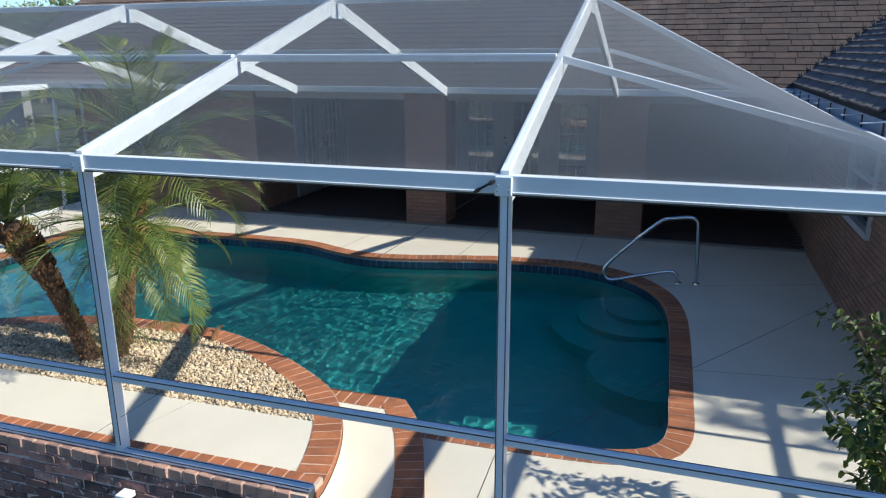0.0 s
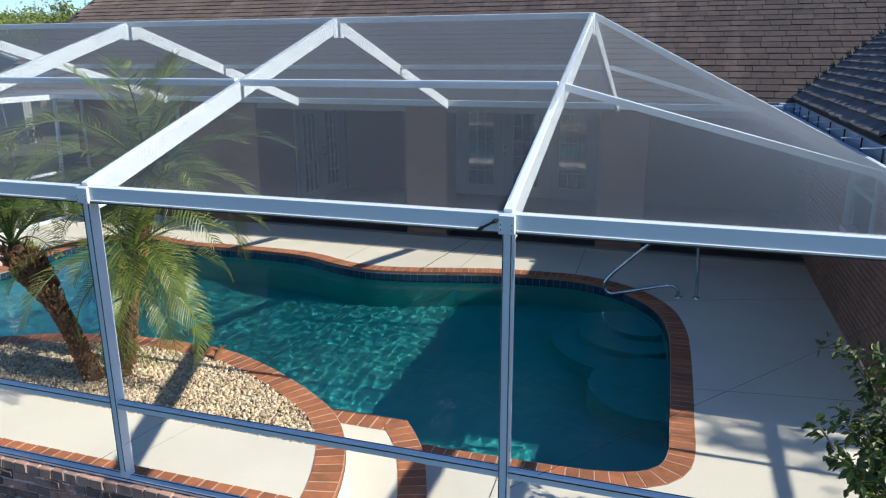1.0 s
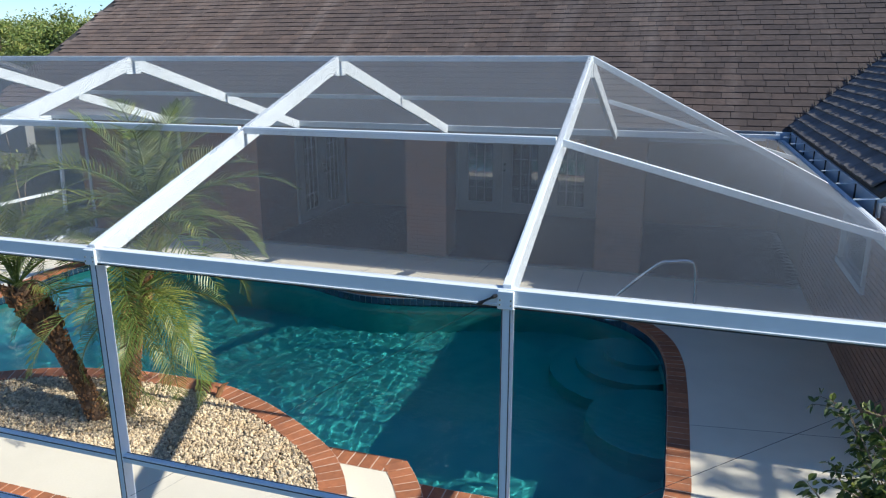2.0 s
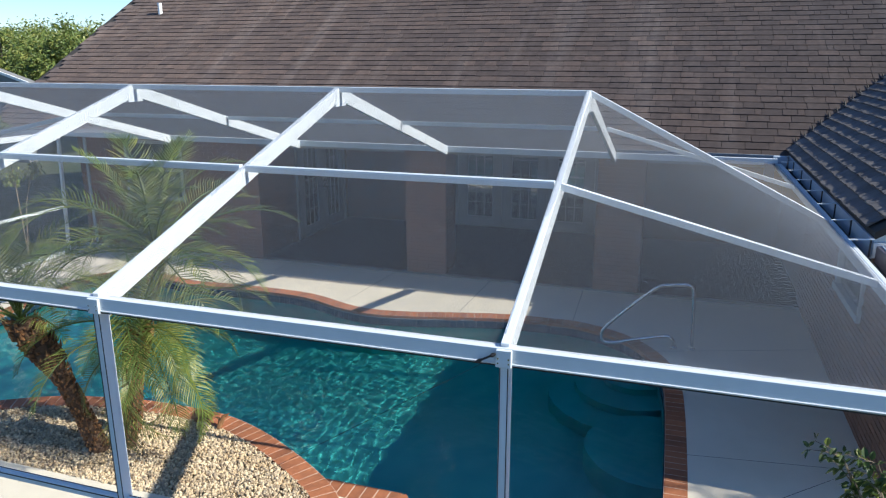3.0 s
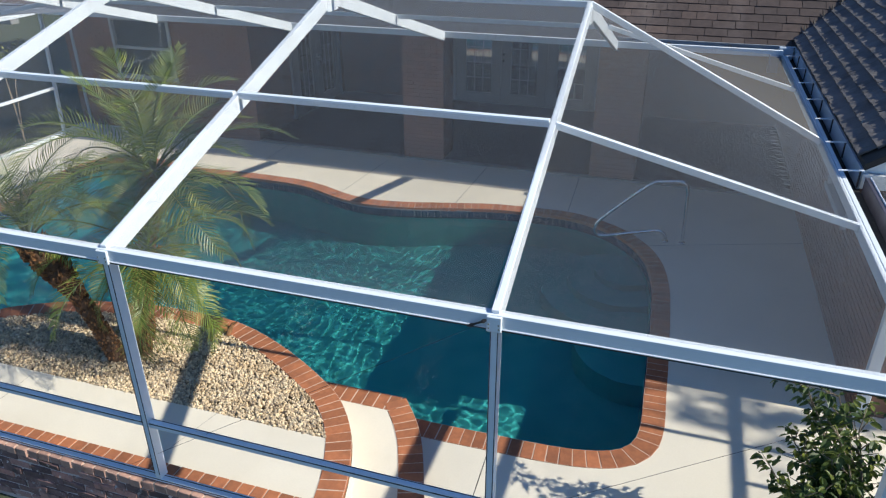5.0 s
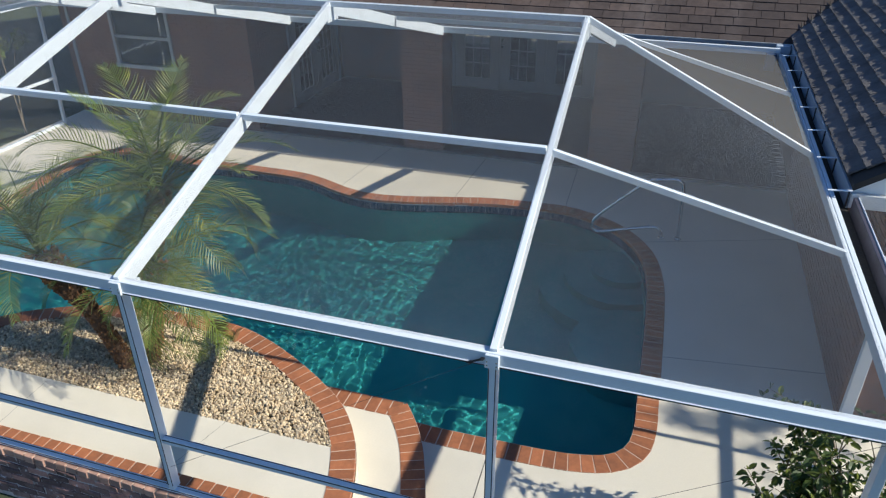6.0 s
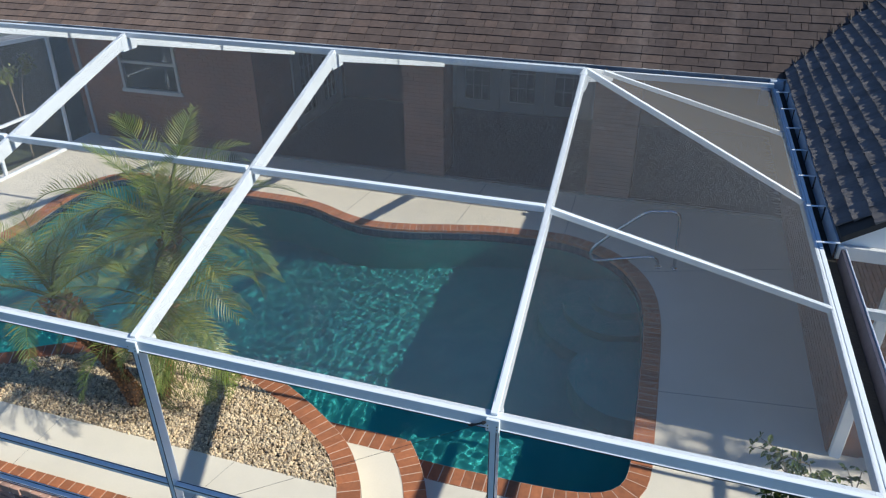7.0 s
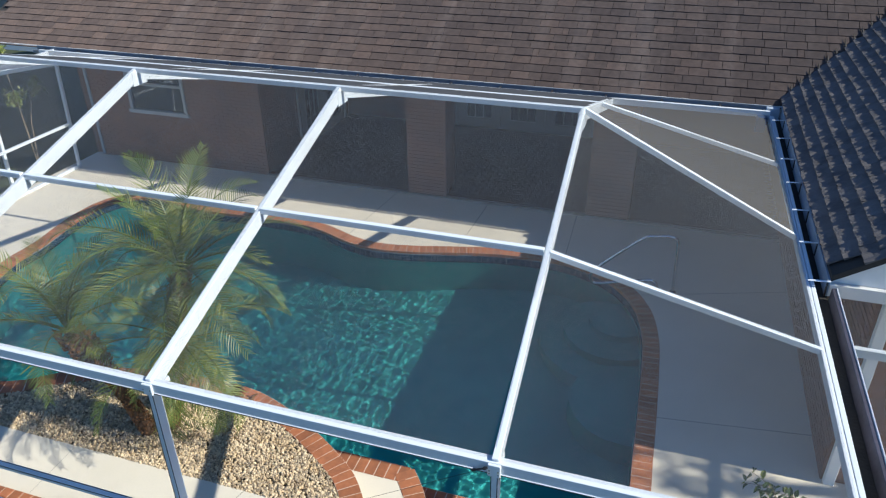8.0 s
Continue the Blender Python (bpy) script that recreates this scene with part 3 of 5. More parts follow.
# front rail and plates
stops = [LX] + [px for px, rx in FRAMES[::-1]] + [2.04]
for a, b in zip(stops, stops[1:]):
    part("rail", bar((a + 0.026, 0.0, 1.055), (b - 0.026, 0.0, 1.055), 0.046, 0.055), WHITE, cage)
part("plate", bar((LX, 0.0, 0.505), (-1.16, 0.0, 0.505), 0.06, 0.03), WHITE, cage)
part("plate", bar((-0.55, 0.0, 0.035), (2.04, 0.0, 0.035), 0.055, 0.03), WHITE, cage)
for px, rx in FRAMES:
    part("spline", bar((px - 0.015, 0.06, EZ + 0.0455), (rx - 0.015, RY - 0.05, RZ - 0.0135), 0.004, 0.004, bevel=0), GUTTER_BLUE, cage)
    for dx in (-0.0205, 0.0205):
        part("spline", bar((px + dx, -0.0325, EZ - 0.1), (px + dx, -0.0325, 0.55 if px < -1 else 0.06), 0.005, 0.004, up=(0, -1, 0), bevel=0), DARK_METAL, cage)
for a, b in zip(stops, stops[1:]):
    for y, z in ((0.013, 1.0565), (-0.025, 1.043)):
        part("spline", bar((a + 0.03, y, z), (b - 0.03, y, z), 0.006, 0.005, bevel=0), DARK_METAL, cage)
for x0, x1, z in ((LX, -1.16, 0.5065), (-0.55, 2.04, 0.0365)):
    part("spline", bar((x0, 0.012, z), (x1, 0.012, z), 0.007, 0.004, bevel=0), DARK_METAL, cage)
    part("spline", bar((x0, -0.0315, z - 0.006), (x1, -0.0315, z - 0.006), 0.004, 0.006, bevel=0), DARK_METAL, cage)
part("spline", bar((LX, -0.024, EZ - 0.094), (2.05, -0.024, EZ - 0.094), 0.008, 0.006, bevel=0), DARK_METAL, cage)
# corner brackets and screws at the post heads
for px, rx in FRAMES[:2]:
    br = part("bracket", box((px - 0.042, -0.05, EZ - 0.1), (px + 0.042, -0.03, EZ - 0.004), 0.004), WHITE, cage)
    for dx in (-0.028, 0.028):
        for dz in (-0.05, -0.075):
            part("screw", tube([(px + dx, -0.05, EZ + dz), (px + dx, -0.054, EZ + dz)], 0.005, 6), STEEL, br)
# Added blocks standing in for the rafters' lower ends below the beam.
for px, rx in FRAMES[:2]:
    part("gusset", bar((px, 0.05, EZ - 0.105), (px, 0.17, EZ - 0.085), 0.04, 0.045), WHITE, cage)


def sheet(corners, nu=8, nv=8):
    """A stretched mesh panel between four corners (twisted where they are not in one plane)."""
    bm = bmesh.new()
    a, b, c, d = [Vector(p) for p in corners]
    g = [[bm.verts.new(a.lerp(b, i / nu).lerp(d.lerp(c, i / nu), j / nv)) for i in range(nu + 1)] for j in range(nv + 1)]
    for j in range(nv):
        for i in range(nu):
            bm.faces.new((g[j][i], g[j][i + 1], g[j + 1][i + 1], g[j + 1][i]))
    return bm


def screen(corners, owner=None, threads=1.0, weave=MESH, yarn=THREAD):
    """An insect mesh panel: an open sheet with raised cross threads."""
    owner = owner or cage
    ob = part("screen", sheet(corners), weave, owner, "charcoal insect mesh panel")
    if not threads:
        return ob
    a, b, c, d = [np.array(p) for p in corners]
    n = int(np.linalg.norm(d - a) / PITCH_T)
    t = (np.arange(n) + 0.5)[:, None] / n
    left, right = a + (d - a) * t, b + (c - b) * t
    run = (d - a) / np.linalg.norm(d - a)
    nrm = np.cross(b - a, d - a)
    nrm = nrm / np.linalg.norm(nrm) * (1 if nrm[2] >= 0 else -1)
    w, hgt = run * PITCH_T * 0.035, nrm * PITCH_T * THREAD_H * threads
    rows = np.stack([left - w, right - w, left + hgt, right + hgt, left + w, right + w], 1).reshape(-1, 3)
    k = np.arange(n)[:, None] * 6
    quads = np.concatenate([k + np.array([0, 1, 3, 2]), k + np.array([2, 3, 5, 4])]).tolist()
    me = bpy.data.meshes.new("thread")
    me.from_pydata(rows - np.array(BASE[owner]), [], quads)
    me.materials.append(yarn)
    sub = new("thread", me)
    sub.parent = ob
    tagged(sub, "", kind="stuff")
    return ob


PITCH_T, THREAD_H = 0.0024, 0.1
UP = 0.004
for i in range(3):
    (ax, arx), (bx, brx) = FRAMES[i + 1], FRAMES[i]
    axm, bxm = ax + (arx - ax) * PY1 / RY, bx + (brx - bx) * PY1 / RY
    screen([(ax, 0, EZ + UP), (bx, 0, EZ + UP), (bxm, PY1, PZ1 + UP), (axm, PY1, PZ1 + UP)])
    screen([(axm, PY1, PZ1 + UP), (bxm, PY1, PZ1 + UP), (brx, RY, RZ + UP), (arx, RY, RZ + UP)])
    screen([(arx, RY, RZ + UP), (brx, RY, RZ + UP), (brx, PY2, PZ2 + UP), (arx, PY2, PZ2 + UP)], threads=1.7, weave=SHADED_MESH, yarn=SHADED_THREAD)
    screen([(arx, PY2, PZ2 + UP), (brx, PY2, PZ2 + UP), (brx, BY, EE + UP), (arx, BY, EE + UP)], threads=1.7, weave=SHADED_MESH, yarn=SHADED_THREAD)
for x0, xr, ex in ((0.0, RX, EX), (FRAMES[-1][0], LR, LX)):
    xm = x0 + (xr - x0) * PY1 / RY
    e0, e1, e2, e3, e4 = (2.455, 2.446, 2.434, 2.42, 2.41) if ex > 0 else (EZ + UP,) * 5
    screen([(x0, 0, EZ + UP), (ex, 0, e0), (ex, 1.84, e1), (xm, PY1, PZ1 + UP)])
    screen([(xm, PY1, PZ1 + UP), (ex, 1.84, e1), (ex, 3.75, e2), (xr, RY, RZ + UP)])
    screen([(xr, RY, RZ + UP), (ex, 3.75, e2), (ex, 5.75, e3), (xr, PY2, PZ2 + UP)], threads=1.0 if ex < 0 else 0.0, weave=MESH if ex < 0 else HAZE_MESH)
    screen([(xr, PY2, PZ2 + UP), (ex, 5.75, e3), (ex, BY, e4), (xr, BY, EE + UP)], threads=1.0 if ex < 0 else 0.0, weave=MESH if ex < 0 else HAZE_MESH)
screen([(LX - 0.15, 0, 0), (LX - 0.15, 7.75, 0), (LX, 7.75, EZ), (LX, 0, EZ)], threads=0.0)
# dry leaf flakes lying on the mesh
bm = bmesh.new()
r = random.Random(31)
spots = [(1.402, 2.5, 2.647)] + [(x, y, EZ + 0.046 + (RZ - EZ - 0.035) * y / RY) for x, y in ((-0.9, 1.25), (-1.75, 2.7), (-3.3, 0.7), (-2.1, 0.45), (-4.2, 2.4))]
for x, y, z in spots:
    d, e = Vector((r.uniform(0.005, 0.009), r.uniform(-0.005, 0.005), 0.002)), Vector((r.uniform(-0.002, 0.002), r.uniform(0.003, 0.005), 0.001))
    c = Vector((x, y, z + 0.006))
    vs = [bm.verts.new(p) for p in (c - d, c + e, c + d * 1.2 + Vector((0, 0, 0.005)), c - e)]
    bm.faces.new(vs)
flakes = part("leaf_flakes", bm, PEBBLE)
tagged(flakes, "pale dry leaf flakes lying on the mesh roof", "leaf litter", kind="stuff")
# bracing cables with a dark turnbuckle
part("cable", tube([(-0.12, -0.03, EZ - 0.1), (-2.87, 0.0, 0.515)], 0.0013, 5), DARK_METAL, cage, "thin steel bracing cable")
part("cable", tube([(0.04, -0.02, 0.95), (2.03, -0.02, EZ - 0.1)], 0.0013, 5), DARK_METAL, cage, "thin steel bracing cable")
part("turnbuckle", tube([(-0.04, -0.054, EZ - 0.025), (-0.055, -0.056, EZ - 0.033), (-0.07, -0.056, EZ - 0.042), (-0.11, -0.053, EZ - 0.065), (-0.125, -0.05, EZ - 0.075), (-0.15, -0.044, EZ - 0.09)], [0.006, 0.012, 0.006, 0.006, 0.011, 0.004], 8), BLACK_STEEL, cage, "dark metal turnbuckle")

# ---- house ----
house = thing("house", (-5, 9, 0), "brick ranch house with brown shingle roof and a covered porch", "house")
WALL_Y, PORCH_Y, WX = 8.5, 12.4, 2.75
S_MAIN, EAVE_Y, EAVE_Z, RIDGE_Y = 0.575, 7.78, 2.45, 14.4
S_WING, WEX, WEZ, WRX, WFY = 0.668, 2.24, 2.55, 4.86, 2.82
RAKE_X = -12.75
part("wall", box((-10.9, WALL_Y + 0.06, -0.1), (-6.82, WALL_Y + 0.3, 2.42)), HOUSE_MORTAR, house)
for x0, x1, z0, z1 in ((-10.9, -9.87, -0.1, 2.42), (-8.51, -6.82, -0.1, 2.42), (-9.87, -8.51, -0.1, 1.05), (-9.87, -8.51, 2.24, 2.42)):
    part("mortar", box((x0, WALL_Y + 0.004, z0), (x1, WALL_Y + 0.059, z1)), HOUSE_MORTAR, house)
for y0, y1, z0, z1 in ((3.1, 4.95, -0.1, 2.42), (6.25, 8.9, -0.1, 2.42), (4.95, 6.25, -0.1, 1.09), (4.95, 6.25, 2.23, 2.42)):
    part("mortar", box((WX + 0.004, y0, z0), (WX + 0.059, y1, z1)), HOUSE_MORTAR, house)
part("return_wall", box((-6.95, WALL_Y + 0.3, -0.1), (-6.82, PORCH_Y, 2.42)), HOUSE_MORTAR, house)
part("porch_back_wall", box((-6.82, PORCH_Y, -0.1), (WX + 0.3, PORCH_Y + 0.2, 2.6)), HOUSE_MORTAR, house)
part("side_wall", box((WX + 0.06, 3.1, -0.1), (WX + 0.3, PORCH_Y, 2.42)), HOUSE_MORTAR, house)
part("end_wall", box((-11.1, WALL_Y + 0.06, -0.1), (-10.9, 20.5, 2.42)), HOUSE_MORTAR, house)
part("rear_wall", box((-12.1, 20.5, -0.1), (7.2, 20.7, 2.5)), HOUSE_MORTAR, house)
part("wing_front_wall", box((WX + 0.3, 3.12, -0.1), (7.2, 3.35, 2.42)), HOUSE_MORTAR, house)
part("wing_far_wall", box((7.0, 3.35, -0.1), (7.2, 20.5, 2.5)), HOUSE_MORTAR, house)
part("soffit", box((-11.1, EAVE_Y + 0.02, 2.4), (WX + 0.3, WALL_Y + 0.3, 2.43)), TRIM, house, "white soffit")
# Ceiling out of view, given a brown that cuts bounced light in the porch.
part("porch_ceiling", box((-11.1, WALL_Y + 0.3, 2.4), (WX + 0.3, PORCH_Y + 0.2, 2.43)), BARK, house, "unseen porch ceiling, coloured brown to keep the porch dim")
part("soffit", box((WEX + 0.02, WFY + 0.05, 2.4), (WX + 0.3, EAVE_Y, 2.43)), TRIM, house)
part("fascia", box((-12.7, EAVE_Y - 0.02, 2.36), (WEX, EAVE_Y + 0.012, 2.49)), TRIM, house)
part("fascia", box((WEX - 0.012, WFY + 0.03, 2.36), (WEX + 0.018, EAVE_Y, 2.49)), TRIM, house)
part("porch_floor", box((-6.82, WALL_Y - 0.02, -0.1), (WX + 0.06, PORCH_Y, 0.035)), JOINT, house)
part("porch_header", box((-6.82, WALL_Y + 0.08, 2.2), (WX + 0.06, WALL_Y + 0.3, 2.42)), SHADED_TRIM, house)


def roof_deck(name, pts):
    bm = bmesh.new()
    f = bm.faces.new([bm.verts.new(p) for p in pts])
    res = bmesh.ops.extrude_face_region(bm, geom=[f])
    bmesh.ops.translate(bm, verts=[v for v in res["geom"] if isinstance(v, bmesh.types.BMVert)], vec=(0, 0, -0.06))
    bmesh.ops.recalc_face_normals(bm, faces=bm.faces)
    return part(name, bm, FELT, house)


def zm(y):
    return EAVE_Z + S_MAIN * (y - EAVE_Y)


def zw(x):
    return WEZ + S_WING * (x - WEX)


RIDGE_Z = zm(RIDGE_Y)


def valley_x(y):
    return WEX + (zm(y) - WEZ) / S_WING


VY = EAVE_Y + (zw(WRX) - EAVE_Z) / S_MAIN       # where the wing's ridge dies into the main roof
roof_deck("roof", [(RAKE_X, EAVE_Y, EAVE_Z), (7.5, EAVE_Y, EAVE_Z), (7.5, RIDGE_Y, RIDGE_Z), (RAKE_X, RIDGE_Y, RIDGE_Z)])
roof_deck("rear_roof", [(RAKE_X, RIDGE_Y, RIDGE_Z), (7.5, RIDGE_Y, RIDGE_Z), (7.5, 21.2, 2.45), (RAKE_X, 21.2, 2.45)])
roof_deck("wing_roof", [(WEX, WFY, WEZ), (WEX, EAVE_Y + (WEZ - EAVE_Z) / S_MAIN, WEZ), (WRX, VY, zw(WRX)), (WRX, WFY, zw(WRX))])
# Far slope starts at y 3.06 to shape the deck's shadow edge.
roof_deck("wing_roof", [(WRX, 3.06, zw(WRX)), (WRX, VY, zw(WRX)), (2 * WRX - WEX, EAVE_Y, WEZ), (2 * WRX - WEX, 3.06, WEZ)])
bm = bmesh.new()
bm.faces.new([bm.verts.new(p) for p in ((-11.0, WALL_Y, 2.4), (-11.0, RIDGE_Y, RIDGE_Z - 0.1), (-11.0, 20.6, 2.4))])
part("gable", bm, TRIM, house)
# Added gable behind the front one, blocking sun from y 3.08 on.
bm = bmesh.new()
bm.faces.new([bm.verts.new(p) for p in ((WEX + 0.03, 3.08, 2.45), (2 * WRX - WEX, 3.08, 2.45), (WRX, 3.08, zw(WRX) - 0.03))])
part("gable", bm, TRIM, house, "white second gable, set back to place the deck's shadow edge")
# Front gable stops at x 4.5 so that sun still reaches the deck.
bm = bmesh.new()
bm.faces.new([bm.verts.new(p) for p in ((WEX + 0.02, WFY + 0.04, 2.42), (4.5, WFY + 0.04, 2.42), (4.5, WFY + 0.04, zw(4.5) - 0.04), (WEX + 0.02, WFY + 0.04, WEZ - 0.04))])
part("gable_panel", bm, TRIM, house, "white gable panel under the rake")
part("gable_trim", bar((WEX, WFY + 0.01, 2.47), (3.3, WFY + 0.01, 2.47), 0.05, 0.12), TRIM, house)
part("corner_trim", box((WX + 0.02, 3.03, 0), (WX + 0.12, 3.13, 2.42), 0.004), TRIM, house, "white corner board")
part("downspout", bar((-10.85, WALL_Y - 0.03, 2.38), (-10.85, WALL_Y - 0.03, 0.02), 0.06, 0.05, up=(0, -1, 0)), WINDOW_ALU, house, "dull metal downspout")
part("vent_pipe", tube([(-11.35, 11.85, zm(11.85) - 0.05), (-11.35, 11.85, zm(11.85) + 0.28)], 0.05, 12), TRIM, house, "white plastic vent pipe")


def shingle_mesh(name, w, length, thick, material):
    """A tab that is thick at its butt edge; its butt middle at the origin, running up along y."""
    bm = bmesh.new()
    vs = [bm.verts.new(p) for p in ((-w / 2, 0, 0), (w / 2, 0, 0), (w / 2, length, 0), (-w / 2, length, 0),
                                    (-w / 2, 0, thick), (w / 2, 0, thick), (w / 2, length, 0.002), (-w / 2, length, 0.002))]
    for f in ((0, 1, 5, 4), (4, 5, 6, 7), (1, 2, 6, 5), (0, 4, 7, 3)):
        bm.faces.new([vs[i] for i in f])
    me = bpy.data.meshes.new(name)
    bm.to_mesh(me)
    bm.free()
    me.materials.append(material)
    return me


def ragged_mesh(name, w, length, thick, material, seed):
    """A curled, ragged old tab: its butt edge rises and falls along the width."""
    rng = random.Random(seed)
    n = max(2, int(w / 0.022))
    verts, faces = [], []
    f1, f2, p1, p2 = rng.uniform(0.7, 1.3), rng.uniform(2.0, 3.2), rng.uniform(0, 6), rng.uniform(0, 6)
    for i in range(n + 1):
        x = -w / 2 + w * i / n
        s = i / n * math.tau
        t, d = thick * (1 + 0.16 * math.sin(f1 * s + p1) + 0.14 * math.sin(f2 * s + p2) + rng.uniform(-0.12, 0.12)), rng.uniform(-0.006, 0.006)
        verts += [(x, d, 0), (x, d, t), (x, 0.075, 0.0105 + rng.uniform(-0.001, 0.001)), (x, length, 0.002)]
    for i in range(n):
        a = 4 * i
        faces += [(a, a + 4, a + 5, a + 1), (a + 1, a + 5, a + 6, a + 2), (a + 2, a + 6, a + 7, a + 3)]
    faces += [(0, 1, 2, 3), (4 * n, 4 * n + 3, 4 * n + 2, 4 * n + 1)]
    me = bpy.data.meshes.new(name)
    me.from_pydata(verts, [], faces)
    me.materials.append(material)
    return me


def shingle_field(origin, along, up_slope, n_rows, expo, length, limits, near, material, thick, widths, roof, warp=0.0, ragged=False, gap=0.008):
    """Courses of tabs. limits(row distance) gives the ends; near(point) picks the tabs that are single parts."""
    along, up_slope = Vector(along).normalized(), Vector(up_slope).normalized()
    normal = along.cross(up_slope).normalized()
    if normal.z < 0:
        normal = -normal
    rot = Matrix((along, up_slope, normal)).transposed().to_4x4()
    if ragged:
        meshes = [ragged_mesh("shingle", w, length, t, material, 7 * i + j) for i, w in enumerate(widths) for j, t in enumerate(thick)]
    else:
        meshes = [shingle_mesh("shingle", w, length, t, material) for w in widths for t in thick]
    widths = [w for w in widths for _ in thick]
    verts, faces = [], []
    rng = random.Random(5)
    for r in range(n_rows):
        d = r * expo
        lo, hi = limits(d)
        x = lo + rng.uniform(-0.3, 0)
        while x < hi:
            k = rng.randrange(len(widths))
            w = widths[k]
            mid = x + w / 2
            x += w + gap
            if mid - w / 2 < lo - 0.02 or mid + w / 2 > hi + 0.1:
                continue
            p = Vector(origin) + along * mid + up_slope * (d + rng.uniform(-1, 1) * 0.004) + normal * (0.004 + rng.uniform(0, 1) * warp)
            m = Matrix.Translation(p) @ rot @ Matrix.Rotation(rng.uniform(-1, 1) * 0.006, 4, 'Z')
            if near(p):
                piece("shingle", meshes[k], m, roof)
            else:
                b = len(verts)
                verts += [m @ v.co for v in meshes[k].vertices]
                faces += [[b + i for i in f.vertices] for f in meshes[k].polygons]
    me = bpy.data.meshes.new("shingles")
    me.from_pydata([v - BASE[roof] for v in verts], [], faces)
    me.materials.append(material)
    ob = new("shingles", me)
    ob.parent = roof
    tagged(ob, "", kind="stuff")


# ---- gutters ----
gut = thing("back_gutter", (-4, 7.7, 2.4), "pale metal gutter between cage and roof eave", "gutter")
part("trough", box((LX - 0.4, 7.64, 2.37), (2.1, EAVE_Y - 0.03, 2.39)), GUTTER_SHADE, gut)
part("front_lip", bar((LX - 0.4, 7.625, 2.44), (2.05, 7.625, 2.43), 0.02, 0.06), GUTTER_GREY, gut)
part("lip", box((LX - 0.4, EAVE_Y - 0.055, 2.39), (2.12, EAVE_Y - 0.03, 2.5), 0.003), GUTTER_GREY, gut)
for i in range(16):
    x = -10.9 + i * 0.82
    part("strap", bar((x, 7.62, EE - 0.03), (x, EAVE_Y + 0.02, EE + 0.02), 0.03, 0.005, bevel=0), DARK_METAL, gut)
gut2 = thing("side_gutter", (2.17, 4, 2.4), "grey-blue metal gutter along the wing's eave", "gutter")
part("trough", box((2.136, -0.3, 2.31), (2.25, EAVE_Y, 2.33)), GUTTER_SHADE, gut2)
part("lip", box((2.222, WFY, 2.34), (2.246, EAVE_Y - 0.06, 2.505), 0.003), GUTTER_BLUE, gut2)
part("end_box", box((2.02, 7.6, 2.34), (2.2, 7.7, 2.5), 0.006), GUTTER_BLUE, gut2)
part("outlet_box", box((1.9, 7.4, 2.2), (2.03, 7.52, 2.42), 0.006), GUTTER_NAVY, gut2)
for i in range(7):
    y = 2.8 + i * 0.72
    part("hanger", box((2.212, y - 0.012, 2.36), (2.2215, y + 0.012, 2.5), 0.0), DARK_METAL, gut2)
    part("strap", bar((2.06, y, EE + 0.02), (2.24, y, EE + 0.035), 0.025, 0.006, bevel=0), WHITE, gut2)

# ---- second screen room beside the wing ----
room = thing("screen_room", (3.6, 1.2, 0), "white aluminium screen room adjoining the cage", "screen enclosure")
# The beam's shaded side is painted dark; a white strip is its lit edge.
part("side_beam", bar((2.27, -0.25, 2.455), (2.27, 2.78, 2.455), 0.03, 0.16), SOILED_SHADE, room, "metal beam coloured dark for its shaded, dirty face")
part("beam_cap", bar((2.292, -0.25, 2.463), (2.292, 2.78, 2.463), 0.012, 0.06), WHITE, room)
part("side_beam", bar((5.0, -0.25, 2.47), (5.0, 3.08, 2.47), 0.05, 0.07), WHITE, room)
part("roof_beam", bar((3.05, -0.2, 2.45), (3.05, 2.78, 2.45), 0.05, 0.08), WHITE, room)
part("cross_beam", bar((2.3, -0.2, 2.47), (5.0, -0.2, 2.47), 0.05, 0.08), WHITE, room)
part("cross_beam", bar((2.3, 2.31, 2.2), (5.7, 2.31, 2.2), 0.05, 0.08), WHITE, room)
for x in (2.275, 5.0):
    part("post", bar((x, -0.2, 2.4), (x, -0.2, 0), 0.05, 0.05, up=(0, 1, 0)), WHITE, room)
part("post", bar((5.0, 1.86, 2.4), (5.0, 1.86, 0), 0.05, 0.05, up=(0, 1, 0)), WHITE, room)
part("rail", bar((5.0, -0.2, 1.05), (5.0, 2.8, 1.05), 0.05, 0.05), WHITE, room)
screen([(2.28, -0.2, 2.475), (2.28, 3.06, 2.475), (5.6, 3.06, 2.475), (5.6, -0.2, 2.475)], room)
part("screen", sheet([(5.0, -0.2, 0), (5.0, 2.75, 0), (5.0, 2.75, 2.47), (5.0, -0.2, 2.47)]), MESH, room)


